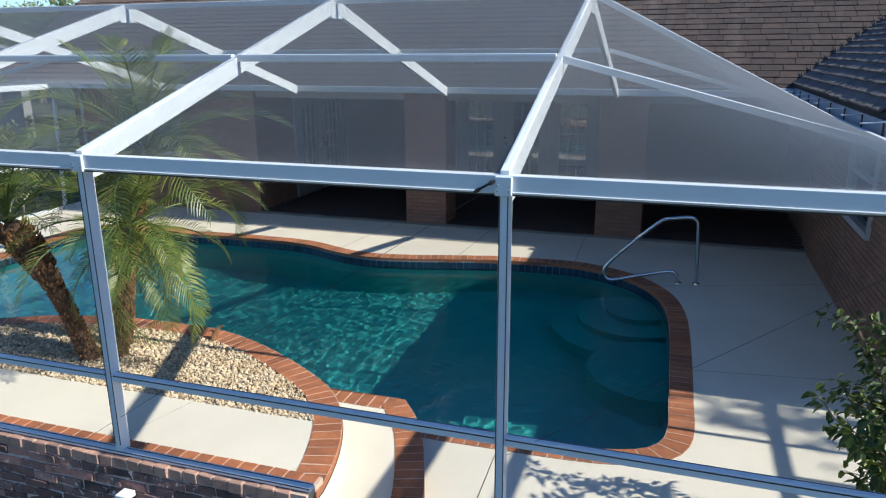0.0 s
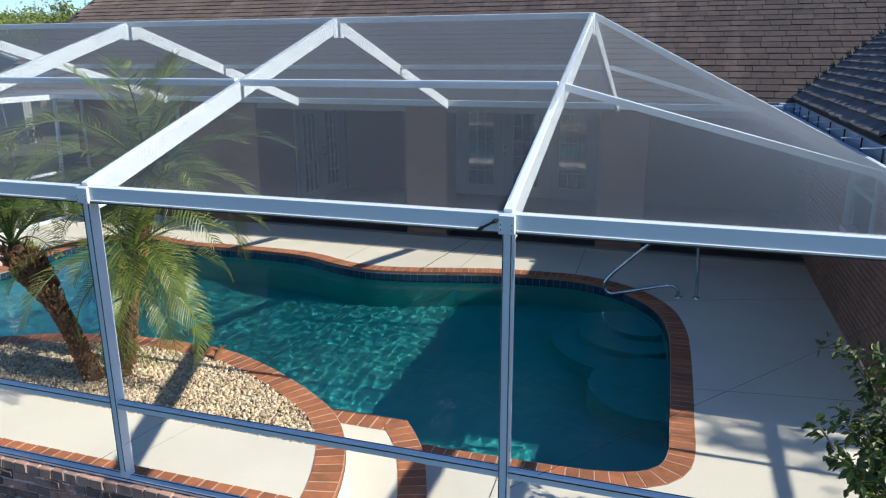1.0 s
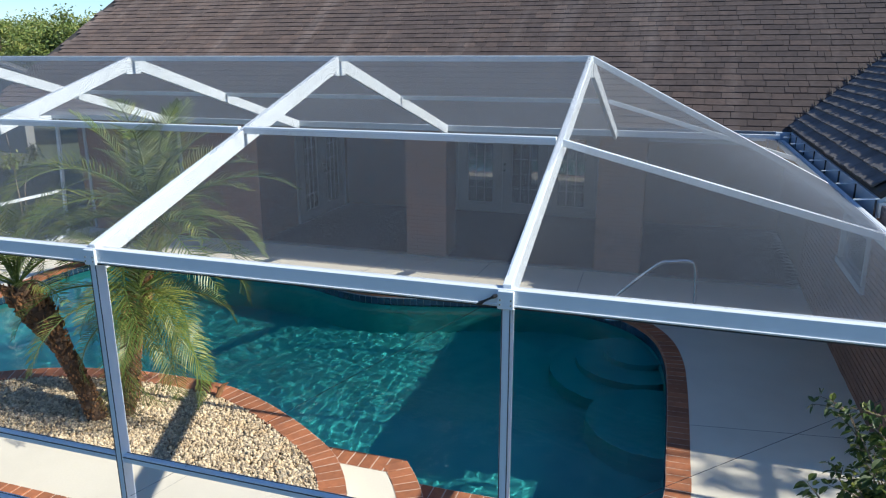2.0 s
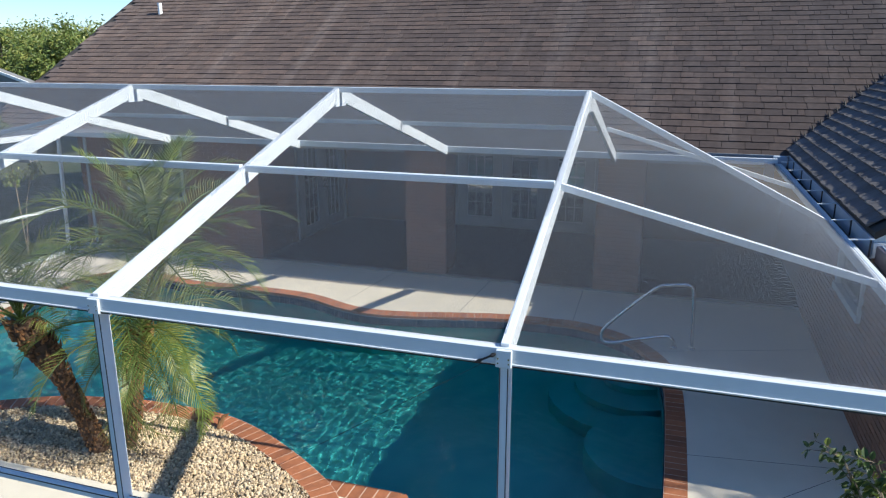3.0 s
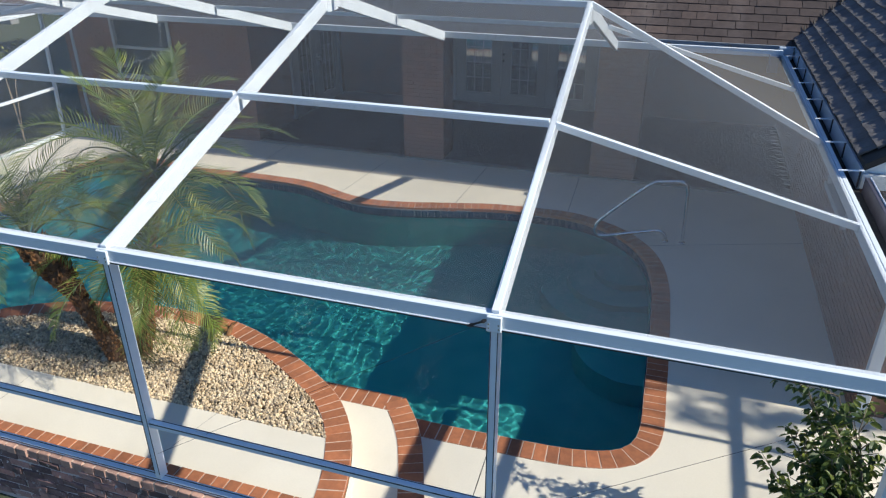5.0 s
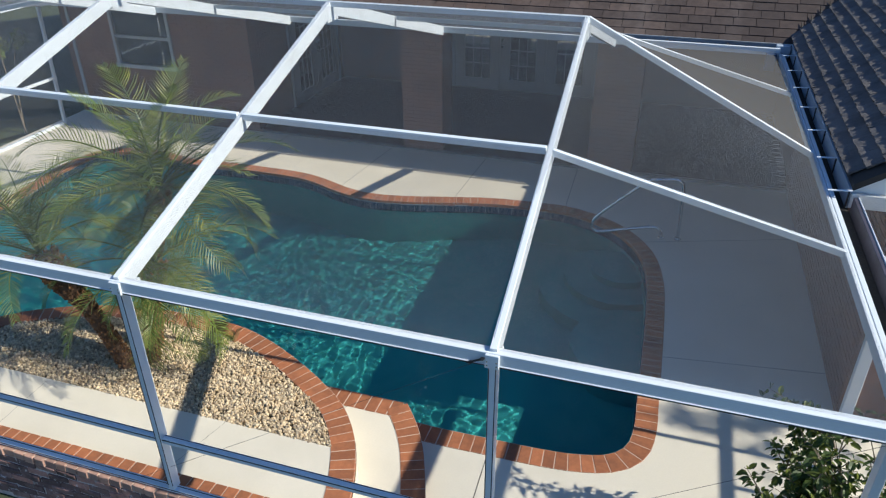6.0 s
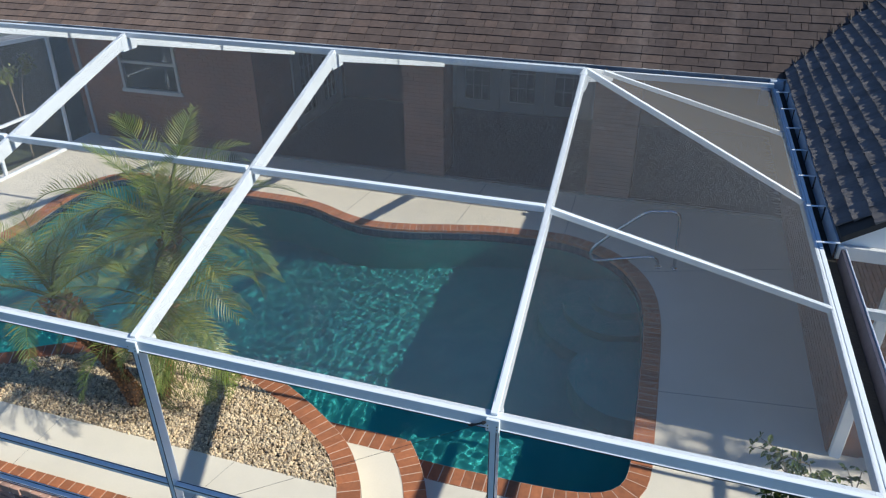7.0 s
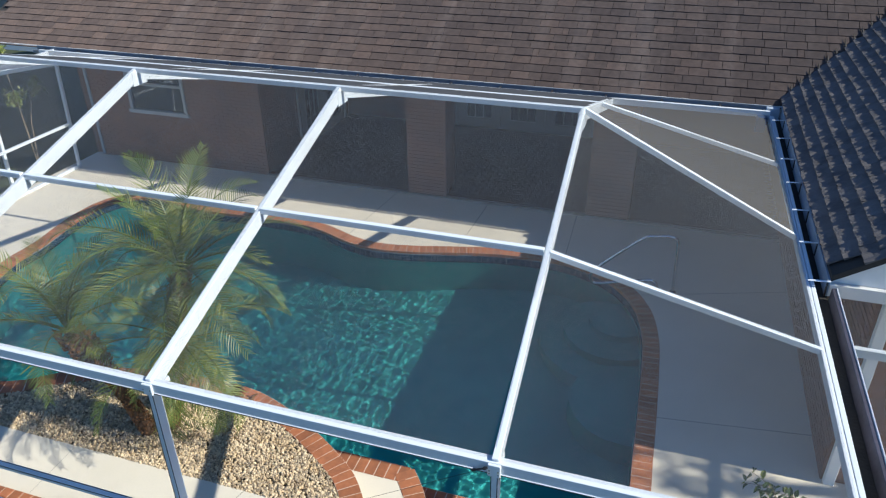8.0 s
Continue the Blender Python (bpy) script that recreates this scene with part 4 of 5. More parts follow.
# ---- windows and doors ----
def window(name, at, u, n, w, h, label, rows=2, parent=None):
    """A sash window: at is the lower left corner in the wall face, u along the wall, n out of it."""
    at, u, n = Vector(at), Vector(u), Vector(n)
    z = Vector((0, 0, 1))
    ob = thing(name, at, label, "window", kind="structure")

    def plank(nm, u0, u1, z0, z1, n0, n1, mat, par):
        bm = bmesh.new()
        vs = [bm.verts.new(at + u * a + z * b + n * c) for a in (u0, u1) for b in (z0, z1) for c in (n0, n1)]
        for f in ((0, 1, 3, 2), (4, 6, 7, 5), (0, 4, 5, 1), (2, 3, 7, 6), (0, 2, 6, 4), (1, 5, 7, 3)):
            bm.faces.new([vs[i] for i in f])
        bmesh.ops.recalc_face_normals(bm, faces=bm.faces)
        return part(nm, bm, mat, par)
    t = 0.06
    fr = plank("frame", 0, t, 0, h, -0.05, 0.025, WINDOW_ALU, ob)
    plank("frame", w - t, w, 0, h, -0.05, 0.025, WINDOW_ALU, ob)
    plank("frame", t, w - t, h - t, h, -0.05, 0.025, WINDOW_ALU, ob)
    plank("sill", -0.03, w + 0.03, -0.03, t * 0.7, -0.05, 0.045, WINDOW_ALU, ob)
    plank("meeting_rail", t, w - t, h / 2 - 0.025, h / 2 + 0.025, -0.04, 0.015, WINDOW_ALU, ob)
    plank("pane", t, w - t, t * 0.7, h / 2 - 0.025, -0.03, -0.024, PLAIN_GLASS, ob).visible_shadow = False
    plank("pane", t, w - t, h / 2 + 0.025, h - t, -0.042, -0.036, PLAIN_GLASS, ob).visible_shadow = False
    plank("backing", t, w - t, t * 0.7, h - t, -0.056, -0.05, ROOM_SHADE, ob)
    return ob


window("window_1", (-9.87, WALL_Y - 0.005, 1.08), (1, 0, 0), (0, -1, 0), 1.36, 1.15, "grey aluminium sash window in the brick wall")
window("window_2", (WX - 0.005, 6.25, 1.12), (0, -1, 0), (-1, 0, 0), 1.3, 1.1, "grey aluminium sash window in the side wall")


def french_door(name, at, u, n, leaves, label):
    at, u, n = Vector(at), Vector(u), Vector(n)
    z = Vector((0, 0, 1))
    ob = thing(name, at, label, "door", kind="structure")

    def plank(nm, u0, u1, z0, z1, n0, n1, mat, par, lab=""):
        bm = bmesh.new()
        vs = [bm.verts.new(at + u * a + z * b + n * c) for a in (u0, u1) for b in (z0, z1) for c in (n0, n1)]
        for f in ((0, 1, 3, 2), (4, 6, 7, 5), (0, 4, 5, 1), (2, 3, 7, 6), (0, 2, 6, 4), (1, 5, 7, 3)):
            bm.faces.new([vs[i] for i in f])
        bmesh.ops.recalc_face_normals(bm, faces=bm.faces)
        return part(nm, bm, mat, par, lab)
    w, MARG = 1.03, 0.225
    total = leaves * w
    plank("jamb", -0.1, 0, 0, 2.12, 0, 0.05, SHADED_TRIM, ob)
    plank("jamb", total, total + 0.1, 0, 2.12, 0, 0.05, SHADED_TRIM, ob)
    plank("head", -0.1, total + 0.1, 2.05, 2.14, 0.0, 0.055, SHADED_TRIM, ob)
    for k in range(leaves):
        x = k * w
        leaf = plank("leaf", x + 0.005, x + w - 0.005, 0.01, 0.24, 0, 0.035, SHADED_TRIM, ob)
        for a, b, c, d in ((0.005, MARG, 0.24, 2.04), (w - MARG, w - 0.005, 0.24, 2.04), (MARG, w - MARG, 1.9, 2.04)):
            plank("stile", x + a, x + b, c, d, 0, 0.035, SHADED_TRIM, leaf)
        plank("pane", x + MARG, x + w - MARG, 0.24, 1.9, 0.012, 0.018, GLASS, leaf).visible_shadow = False
        plank("backing", x + MARG, x + w - MARG, 0.24, 1.9, 0.001, 0.006, ROOM_SHADE, leaf)
        for q in (1, 2):
            plank("muntin", x + MARG + (w - 2 * MARG) * q / 3 - 0.008, x + MARG + (w - 2 * MARG) * q / 3 + 0.008, 0.24, 1.9, 0.019, 0.027, SHADED_TRIM, leaf)
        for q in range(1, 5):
            plank("muntin", x + MARG, x + w - MARG, 0.24 + 1.66 * q / 5 - 0.008, 0.24 + 1.66 * q / 5 + 0.008, 0.02, 0.026, SHADED_TRIM, leaf)
    for dz in (0.98, 1.12):
        c = at + u * (w + 0.06) + z * dz + n * 0.04
        part("door_handle", tube([c, c + n * 0.05], [0.03, 0.025], 10), DARK_METAL, ob)
    return ob


french_door("door_1", (-4.0, PORCH_Y, 0.03), (1, 0, 0), (0, -1, 0), 3, "white glazed french doors in the porch wall")
french_door("door_2", (-6.82, 10.0, 0.03), (0, 1, 0), (1, 0, 0), 2, "white glazed door in the porch's side wall")

# ---- pool handrail ----
rail = thing("pool_handrail", (1.0, 6.36, 0), "polished steel pool handrail on the deck", "handrail")
path = [(1.136, 6.365, 0.0), (1.12, 6.365, 0.45), (1.10, 6.36, 0.80), (1.06, 6.36, 0.88), (0.98, 6.36, 0.905), (0.80, 6.36, 0.88), (0.65, 6.36, 0.845), (0.40, 6.35, 0.63),
        (0.1, 6.35, 0.33), (-0.03, 6.35, 0.18), (-0.07, 6.35, 0.08), (-0.04, 6.35, -0.01), (0.06, 6.35, -0.03), (0.4, 6.345, 0.06), (0.76, 6.34, 0.15), (0.85, 6.34, 0.14), (0.9, 6.344, 0.08), (0.909, 6.344, 0.0)]
part("tube", tube(spline(path, 0.03), 0.024, 12), STEEL, rail, smooth=True)
for x, y in ((1.136, 6.365), (0.909, 6.344)):
    part("escutcheon", tube([(x, y, 0.0), (x, y, 0.012), (x, y, 0.02)], [0.05, 0.048, 0.03], 16), STEEL, rail)

pipe = thing("standpipe", (-2.46, -0.13, -0.16), "white plastic standpipe before the brick wall", "pipe")
part("pipe", tube([(-2.46, -0.13, -0.16), (-2.46, -0.13, 0.24)], 0.03, 12), TRIM, pipe)
part("cap", box((-2.505, -0.175, 0.235), (-2.415, -0.085, 0.275), 0.006), TRIM, pipe)


# ---- planting ----
def frond_mesh(seed, length=1.25, droop=0.9):
    """A feather leaf that starts at the origin along +x and arches over; leaflets are slim folded blades."""
    rng = random.Random(seed)
    bm = bmesh.new()
    pts, ang = [Vector((0, 0, 0))], 0.0
    n = 24
    sway = rng.uniform(-0.25, 0.25)
    for i in range(n):
        ang -= droop * (0.3 + 1.4 * i / n) / n
        pts.append(pts[-1] + Vector((math.cos(ang), sway * i / n, math.sin(ang))).normalized() * (length / n))
    add_tube(bm, pts, [0.013 * (1 - 0.85 * i / n) for i in range(n + 1)], 5)
    for i in range(4, n + 1):
        d = (pts[i] - pts[i - 1]).normalized()
        across = Vector((0, 0, 1)).cross(d) if abs(d.z) < 0.95 else Vector((0, 1, 0))
        across = (Vector((0, 1, 0)) + across * 0.2).normalized()
        up = d.cross(across).normalized()
        t = i / n
        ll = length * (0.07 + 0.15 * math.sin(min(1.0, t * 1.05) * math.pi) ** 0.8)
        for half in (0.0, 0.5):
            base = pts[i - 1].lerp(pts[i], half)
            for s in (-1, 1):
                if rng.random() < 0.04:
                    continue
                reach = ll * rng.uniform(0.85, 1.12)
                out = (across * s + d * (0.45 + 0.75 * t) + up * rng.uniform(0.2, 0.45)).normalized()
                tip_dir = (out - Vector((0, 0, 0.2 + 0.3 * rng.random()))).normalized()
                w = 0.0052
                side = (d - out * d.dot(out)).normalized() * w
                m1 = base + out * reach * 0.5
                vs = [bm.verts.new(p) for p in (base - side * 0.6, base + side * 0.6, m1 + side, m1 - side, m1 + tip_dir * reach * 0.5)]
                bm.faces.new((vs[0], vs[1], vs[2], vs[3]))
                bm.faces.new((vs[3], vs[2], vs[4]))
    me = bpy.data.meshes.new("frond")
    bm.to_mesh(me)
    bm.free()
    me.materials.append(FROND)
    return me


FRONDS = [frond_mesh(k, 1.2 + 0.05 * k, 0.7 + 0.2 * k) for k in range(8)]


def palm(base, top, radius, count, seed, label, scale=1.0, low=-20, head=0.3, more=()):
    """A pygmy date palm: bent trunk clad in old leaf bases, a swollen fibrous head and a crown of single fronds."""
    rng = random.Random(seed)
    ob = thing("palm_tree", base, label, "palm tree", "pygmy palms in the gravel bed")
    a, b = Vector(base), Vector(top)
    bend = Vector(((b - a).x * -0.12, (b - a).y * -0.12, 0))
    n = 26

    def girth(t):
        return radius * (1.12 - 0.2 * min(1.0, t * 4) + head * max(0.0, min(1.0, (t - 0.55) / 0.25)) - 0.5 * head * max(0.0, (t - 0.9) / 0.1))

    pts = [a.lerp(b, i / n) + bend * math.sin(math.pi * i / n) for i in range(n + 1)]
    part("trunk", tube(pts, [girth(i / n) * (1 + 0.1 * ((i % 2) * 2 - 1)) for i in range(n + 1)], 12), TRUNK, ob)
    # old leaf bases, longer and shaggier towards the head
    bm = bmesh.new()
    for i in range(560):
        t = min(1.0, 0.04 + 0.96 * i / 560 + rng.uniform(-0.015, 0.015))
        az = i * 2.39996 + rng.uniform(-0.5, 0.5)
        p = a.lerp(b, t) + bend * math.sin(math.pi * t)
        o = Vector((math.cos(az), math.sin(az), 0))
        r, big = girth(t), max(0.0, min(1.0, (t - 0.5) / 0.35))
        rise = 0.035 + 0.05 * big * rng.random()
        add_tube(bm, [p + o * r * 0.8, p + o * (r + 0.014 + 0.022 * big) + Vector((0, 0, rise * 0.5)), p + o * (r + 0.012 + 0.06 * big * rng.random()) + Vector((0, 0, rise + 0.04 * big * rng.uniform(-0.6, 1)))],
                 [0.013, 0.009 + 0.004 * big, 0.002], 4)
    part("fibre", bm, FIBRE, ob, "shaggy brown leaf bases")
    spread = [(i * 2.39996 + rng.uniform(-0.25, 0.25), i / count, 82 - (82 - low) * (i / count) ** 1.1 + rng.uniform(-8, 8)) for i in range(count)]
    for az, t, lift in spread + [(radians(a), 0.6, up) for a, up in more]:
        m = Matrix.Translation(b + Vector((0, 0, 0.06 * (1 - t)))) @ Matrix.Rotation(az, 4, 'Z') @ Matrix.Rotation(-radians(lift), 4, 'Y') @ Matrix.Rotation(rng.uniform(-0.4, 0.4), 4, 'X')
        k = min(7, max(0, int(rng.uniform(0, 8) if lift > 20 else rng.uniform(3, 8))))
        piece("frond", FRONDS[k], m @ Matrix.Scale(scale * rng.uniform(0.8, 1.1), 4), ob)
    return ob


palm_leaning = palm((-4.02, 1.25, 0.40), (-4.66, 1.2, 1.60), 0.074, 15, 1, "short pygmy date palm leaning in the gravel bed", 0.9, 18, 0.75)
part("stump", tube([(-4.0, 1.27, 0.4), (-4.02, 1.26, 0.52), (-4.1, 1.25, 0.66), (-4.11, 1.25, 0.76)], [0.055, 0.05, 0.045, 0.03], 9), TRUNK, palm_leaning, "cut brown side shoot")
palm((-3.84, 1.4, 0.40), (-3.5, 1.36, 1.60), 0.063, 26, 2, "low pygmy date palm with feathery drooping green fronds", 0.8, -56, 0.25, ((-15, 22), (-38, 34), (-62, 20), (-85, 30), (-50, 2), (-28, -12)))
palm((-3.95, 1.6, 0.40), (-3.62, 1.78, 2.16), 0.06, 25, 3, "taller pygmy date palm standing in the gravel bed", 1.0, -6, 0.3, ((-40, 30), (-70, 38), (165, 18), (140, 28), (190, 8)))


sheath = thing("dry_sheath", (-3.22, 1.93, 0.42), "dry brown palm sheath lying on the planter's brick edge", "palm litter")
bm = tube([(-3.22, 1.9, 0.425), (-3.215, 1.94, 0.47), (-3.19, 1.97, 0.53), (-3.14, 1.98, 0.56)], [0.022, 0.028, 0.018, 0.004], 7)
add_tube(bm, [(-3.215, 1.94, 0.47), (-3.26, 1.97, 0.5), (-3.3, 1.98, 0.49)], [0.018, 0.012, 0.003], 6)
part("sheath", bm, FIBRE, sheath)


def leaf_clump(name, centres, spread, count, size, seed, material, parent):
    """Many small pointed leaves round the centres, in one mesh."""
    rng = random.Random(seed)
    verts, faces = [], []
    base = BASE[parent]
    for _ in range(count):
        c = centres[rng.randrange(len(centres))]
        d = Vector((rng.gauss(0, 1), rng.gauss(0, 1), rng.gauss(0, 1)))
        p = c + d * spread * 0.5 - base
        ax = Vector((rng.gauss(0, 1), rng.gauss(0, 1), rng.gauss(-0.2, 0.6))).normalized()
        side = ax.orthogonal().normalized()
        side = (Matrix.Rotation(rng.uniform(0, math.tau), 3, ax) @ side)
        fold = ax.cross(side) * 0.15
        s = size * rng.uniform(0.6, 1.2)
        b = len(verts)
        curl = Vector((0, 0, -0.18 * s))
        verts += [p, p + ax * s * 0.28 + side * s * 0.22 + fold * s, p + ax * s * 0.68 + side * s * 0.2 + fold * s + curl * 0.4, p + ax * s + curl,
                  p + ax * s * 0.68 - side * s * 0.2 + fold * s + curl * 0.4, p + ax * s * 0.28 - side * s * 0.22 + fold * s]
        faces += [(b, b + 1, b + 2, b + 3), (b, b + 3, b + 4, b + 5)]
    me = bpy.data.meshes.new(name)
    me.from_pydata(verts, [], faces)
    me.materials.append(material)
    ob = new(name, me)
    ob.parent = parent
    return ob


def rosettes(name, nodes, size, seed, material, parent):
    """Whorls of broad pointed leaves round twig nodes (point, direction), in one mesh."""
    rng = random.Random(seed)
    verts, faces = [], []
    for p, along, young in nodes:
        p, turn = p - BASE[parent], rng.uniform(0, math.tau)
        u = along.orthogonal().normalized()
        v = along.cross(u).normalized()
        for k in range(rng.choice((4, 5, 6))):
            az = turn + k * 2.2 + rng.uniform(-0.3, 0.3)
            ax = (u * math.cos(az) + v * math.sin(az) + along * rng.uniform(0.05, 0.7) + Vector((0, 0, rng.uniform(-0.45, 0.1)))).normalized()
            side = ax.cross(Vector((0, 0, 1)))
            side = side.normalized() if side.length > 0.05 else ax.orthogonal().normalized()
            side = Matrix.Rotation(rng.uniform(-0.6, 0.6), 3, ax) @ side
            lift = side.cross(ax) * 0.1
            s = size * rng.uniform(0.6, 1.15) * (0.75 if young else 1.0)
            q = p + ax * 0.012
            b = len(verts)
            curl = Vector((0, 0, -0.16 * s))
            verts += [q, q + ax * s * 0.3 + side * s * 0.24 + lift * s, q + ax * s * 0.68 + side * s * 0.19 + lift * s + curl * 0.4, q + ax * s + curl,
                      q + ax * s * 0.68 - side * s * 0.19 + lift * s + curl * 0.4, q + ax * s * 0.3 - side * s * 0.24 + lift * s, q + ax * s * 0.45 + curl * 0.2]
            faces += [(b, b + 1, b + 6), (b + 1, b + 2, b + 6), (b + 2, b + 3, b + 6), (b + 3, b + 4, b + 6), (b + 4, b + 5, b + 6), (b + 5, b, b + 6)]
    me = bpy.data.meshes.new(name)
    me.from_pydata(verts, [], faces)
    me.materials.append(material)
    ob = new(name, me)
    ob.parent = parent
    return ob


def shrub(base, height, spread, stems, twigs, seed, label, size=0.08, material=None, arc=(0.0, math.tau), start=0.4):
    """Arching stems with side twigs, every twig set with whorls of leaves."""
    rng = random.Random(seed)
    ob = thing("shrub", base, label, "shrub")
    nodes = []
    for k in range(stems):
        az, out = rng.uniform(*arc), rng.uniform(0.25, 1.0) * spread
        h = height * rng.uniform(0.5, 1.0)
        a = Vector(base) + Vector((rng.uniform(-0.05, 0.05), rng.uniform(-0.05, 0.05), 0))
        c = a + Vector((math.cos(az) * out, math.sin(az) * out, h))
        mid = a.lerp(c, 0.5) + Vector((0, 0, 0.12 * h)) - Vector((math.cos(az), math.sin(az), 0)) * out * 0.15
        bm = tube([a, a.lerp(mid, 0.5) + Vector((0, 0, 0.02)), mid, mid.lerp(c, 0.5) + Vector((0, 0, 0.03 * h)), c], [0.014, 0.012, 0.009, 0.006, 0.003], 6)
        for t in np.linspace(start, 1.0, 6):
            q = a * (1 - t) ** 2 + mid * (2 * t * (1 - t)) + c * t ** 2
            d = ((mid - a) * (1 - t) + (c - mid) * t).normalized()
            nodes.append((q, d, t > 0.9))
            for _ in range(twigs):
                o = (d + Vector((rng.gauss(0, 0.8), rng.gauss(0, 0.8), rng.gauss(0.1, 0.5)))).normalized()
                e = q + o * rng.uniform(0.08, 0.22)
                add_tube(bm, [q, q.lerp(e, 0.5) + Vector((0, 0, 0.01)), e], [0.005, 0.004, 0.002], 5)
                nodes += [(q.lerp(e, 0.55), o, False), (e, o, rng.random() < 0.5)]
        part("stem", bm, BARK, ob)
    rosettes("foliage", nodes, size, seed, material or LEAF, ob)
    return ob


shrub((2.34, 0.95, 0.0), 1.52, 0.74, 19, 2, 4, "leafy green shrub arching in the cage's corner", 0.082, None, (2.2, 4.4))
shrub((2.6, 0.75, 0.0), 1.85, 0.45, 13, 2, 6, "leafy green shrub beside the screen room", 0.075)
shrub((-11.6, 7.42, -0.16), 3.3, 0.4, 3, 3, 8, "yellow-green shrub by the house corner", 0.085, TREE_LEAF, (0.0, math.tau), 0.84)


def tree(base, height, crown, leaves, seed, label, leaf=0.17):
    rng = random.Random(seed)
    ob = thing("tree", base, label, "tree", "trees behind the house")
    a = Vector(base)
    top = a + Vector((0, 0, height * 0.55))
    part("trunk", tube([a, a.lerp(top, 0.5) + Vector((0.1, 0.05, 0)), top], [height * 0.035, height * 0.028, height * 0.02], 10), BARK, ob)
    cs = []
    for k in range(130):
        az, r = rng.uniform(0, math.tau), crown * math.sqrt(rng.random())
        z = height * (0.45 + 0.5 * rng.random() * (1 - 0.55 * (r / crown) ** 2))
        c = a + Vector((math.cos(az) * r, math.sin(az) * r, z))
        cs.append(c)
        if k < 14:
            part("limb", tube([top - Vector((0, 0, height * 0.15)), top.lerp(c, 0.5), c], [height * 0.014, height * 0.008, 0.02], 6), BARK, ob)
    leaf_clump("crown", cs, crown * 0.14, leaves, leaf, seed, TREE_LEAF, ob)
    return ob


tree((-23.5, 22.5, -0.16), 5.6, 3.2, 30000, 11, "broad green tree behind the house")
tree((-30.5, 24.0, -0.16), 5.7, 3.8, 30000, 12, "broad green tree in a neighbour's garden")
tree((-38.0, 33.0, -0.16), 6.3, 4.6, 20000, 13, "tall green tree in a neighbour's garden")
tree((-27.0, 34.0, -0.16), 6.1, 4.6, 20000, 14, "green tree far behind the house")
# Unseen tree, placed and thinned for the soft shade on the right-hand deck.
tree((11.8, 3.4, -0.16), 9.4, 1.6, 1900, 15, "slender green tree out of view, dappling the deck with shade", 0.15)
far = thing("neighbour_house", (-28, 19, -0.16), "grey-sided neighbouring house with pale roof trim", "house")
part("wall", box((-33, 18.02, -0.16), (-23, 18.4, 2.9)), SIDING, far)
bm = bmesh.new()
pv = [bm.verts.new(p) for p in ((-33.6, 18, 2.83), (-28, 18, 4.45), (-22.4, 18, 2.83), (-33.6, 18.5, 2.83), (-28, 18.5, 4.45), (-22.4, 18.5, 2.83))]
for f in ((0, 2, 1), (3, 4, 5), (1, 2, 5, 4), (0, 1, 4, 3), (0, 3, 5, 2)):
    bm.faces.new([pv[i] for i in f])
part("roof", bm, SIDING, far)
part("rake_trim", bar((-22.3, 17.97, 2.86), (-28, 17.97, 4.51), 0.06, 0.1), TRIM, far, "pale rake trim")
part("rake_trim", bar((-33.7, 17.97, 2.86), (-28, 17.97, 4.51), 0.06, 0.1), TRIM, far, "pale rake trim")

# ---- gravel ----
rng = random.Random(21)
stones, faces = [], []
poly = [(p.x, p.y) for p in gravel_loop]


def inside(x, y, poly):
    c = False
    for (x0, y0), (x1, y1) in zip(poly, poly[1:] + poly[:1]):
        if (y0 > y) != (y1 > y) and x < (x1 - x0) * (y - y0) / (y1 - y0) + x0:
            c = not c
    return c


ico = bmesh.new()
bmesh.ops.create_icosphere(ico, subdivisions=1, radius=1.0)
ico.verts.ensure_lookup_table()
iv, jf = [v.co.copy() for v in ico.verts], [[v.index for v in f.verts] for f in ico.faces]
ico.free()
count = 0
while count < 19000:
    x, y = rng.uniform(-7.2, -1.5), rng.uniform(GRAVEL_Y, 2.1)
    if x < -6.0 and rng.random() < 0.7 or not inside(x, y, poly):
        continue
    count += 1
    r = rng.uniform(0.009, 0.021)
    rot = Euler((rng.uniform(0, 6), rng.uniform(0, 6), rng.uniform(0, 6))).to_matrix()
    sc = Vector((r * rng.uniform(0.9, 1.4), r * rng.uniform(0.7, 1.1), r * rng.uniform(0.5, 0.8)))
    c = Vector((x, y, Z_BED - 0.026 + rng.uniform(0, 0.03))) - BASE[terrace]
    b = len(stones)
    stones += [c + rot @ Vector((v.x * sc.x, v.y * sc.y, v.z * sc.z)) for v in iv]
    faces += [[b + i for i in f] for f in jf]
me = bpy.data.meshes.new("gravel")
me.from_pydata(stones, [], faces)
me.materials.append(PEBBLE)
gravel = new("gravel", me)
gravel.location = BASE[terrace]
tagged(gravel, "cream pebble gravel filling the raised bed", "gravel", kind="stuff")

# ---- coping bricks ----
PITCH = 0.11
TAPERS = (0.8, 0.9, 1.0, 1.12, 1.25, 1.4, 1.6, 1.85)


def wedge_brick(taper):
    """A coping brick that widens outwards, for the curves."""
    me = brick_mesh("coping_brick", (0.1035, COPE - 0.004, 0.05), COPING, 0.003, 0.0008)
    for v in me.vertices:
        v.co.x *= 1 + (taper - 1) * (v.co.y / COPE + 0.5)
    return me


cope = [[wedge_brick(taper) for _ in range(3)] for taper in TAPERS]


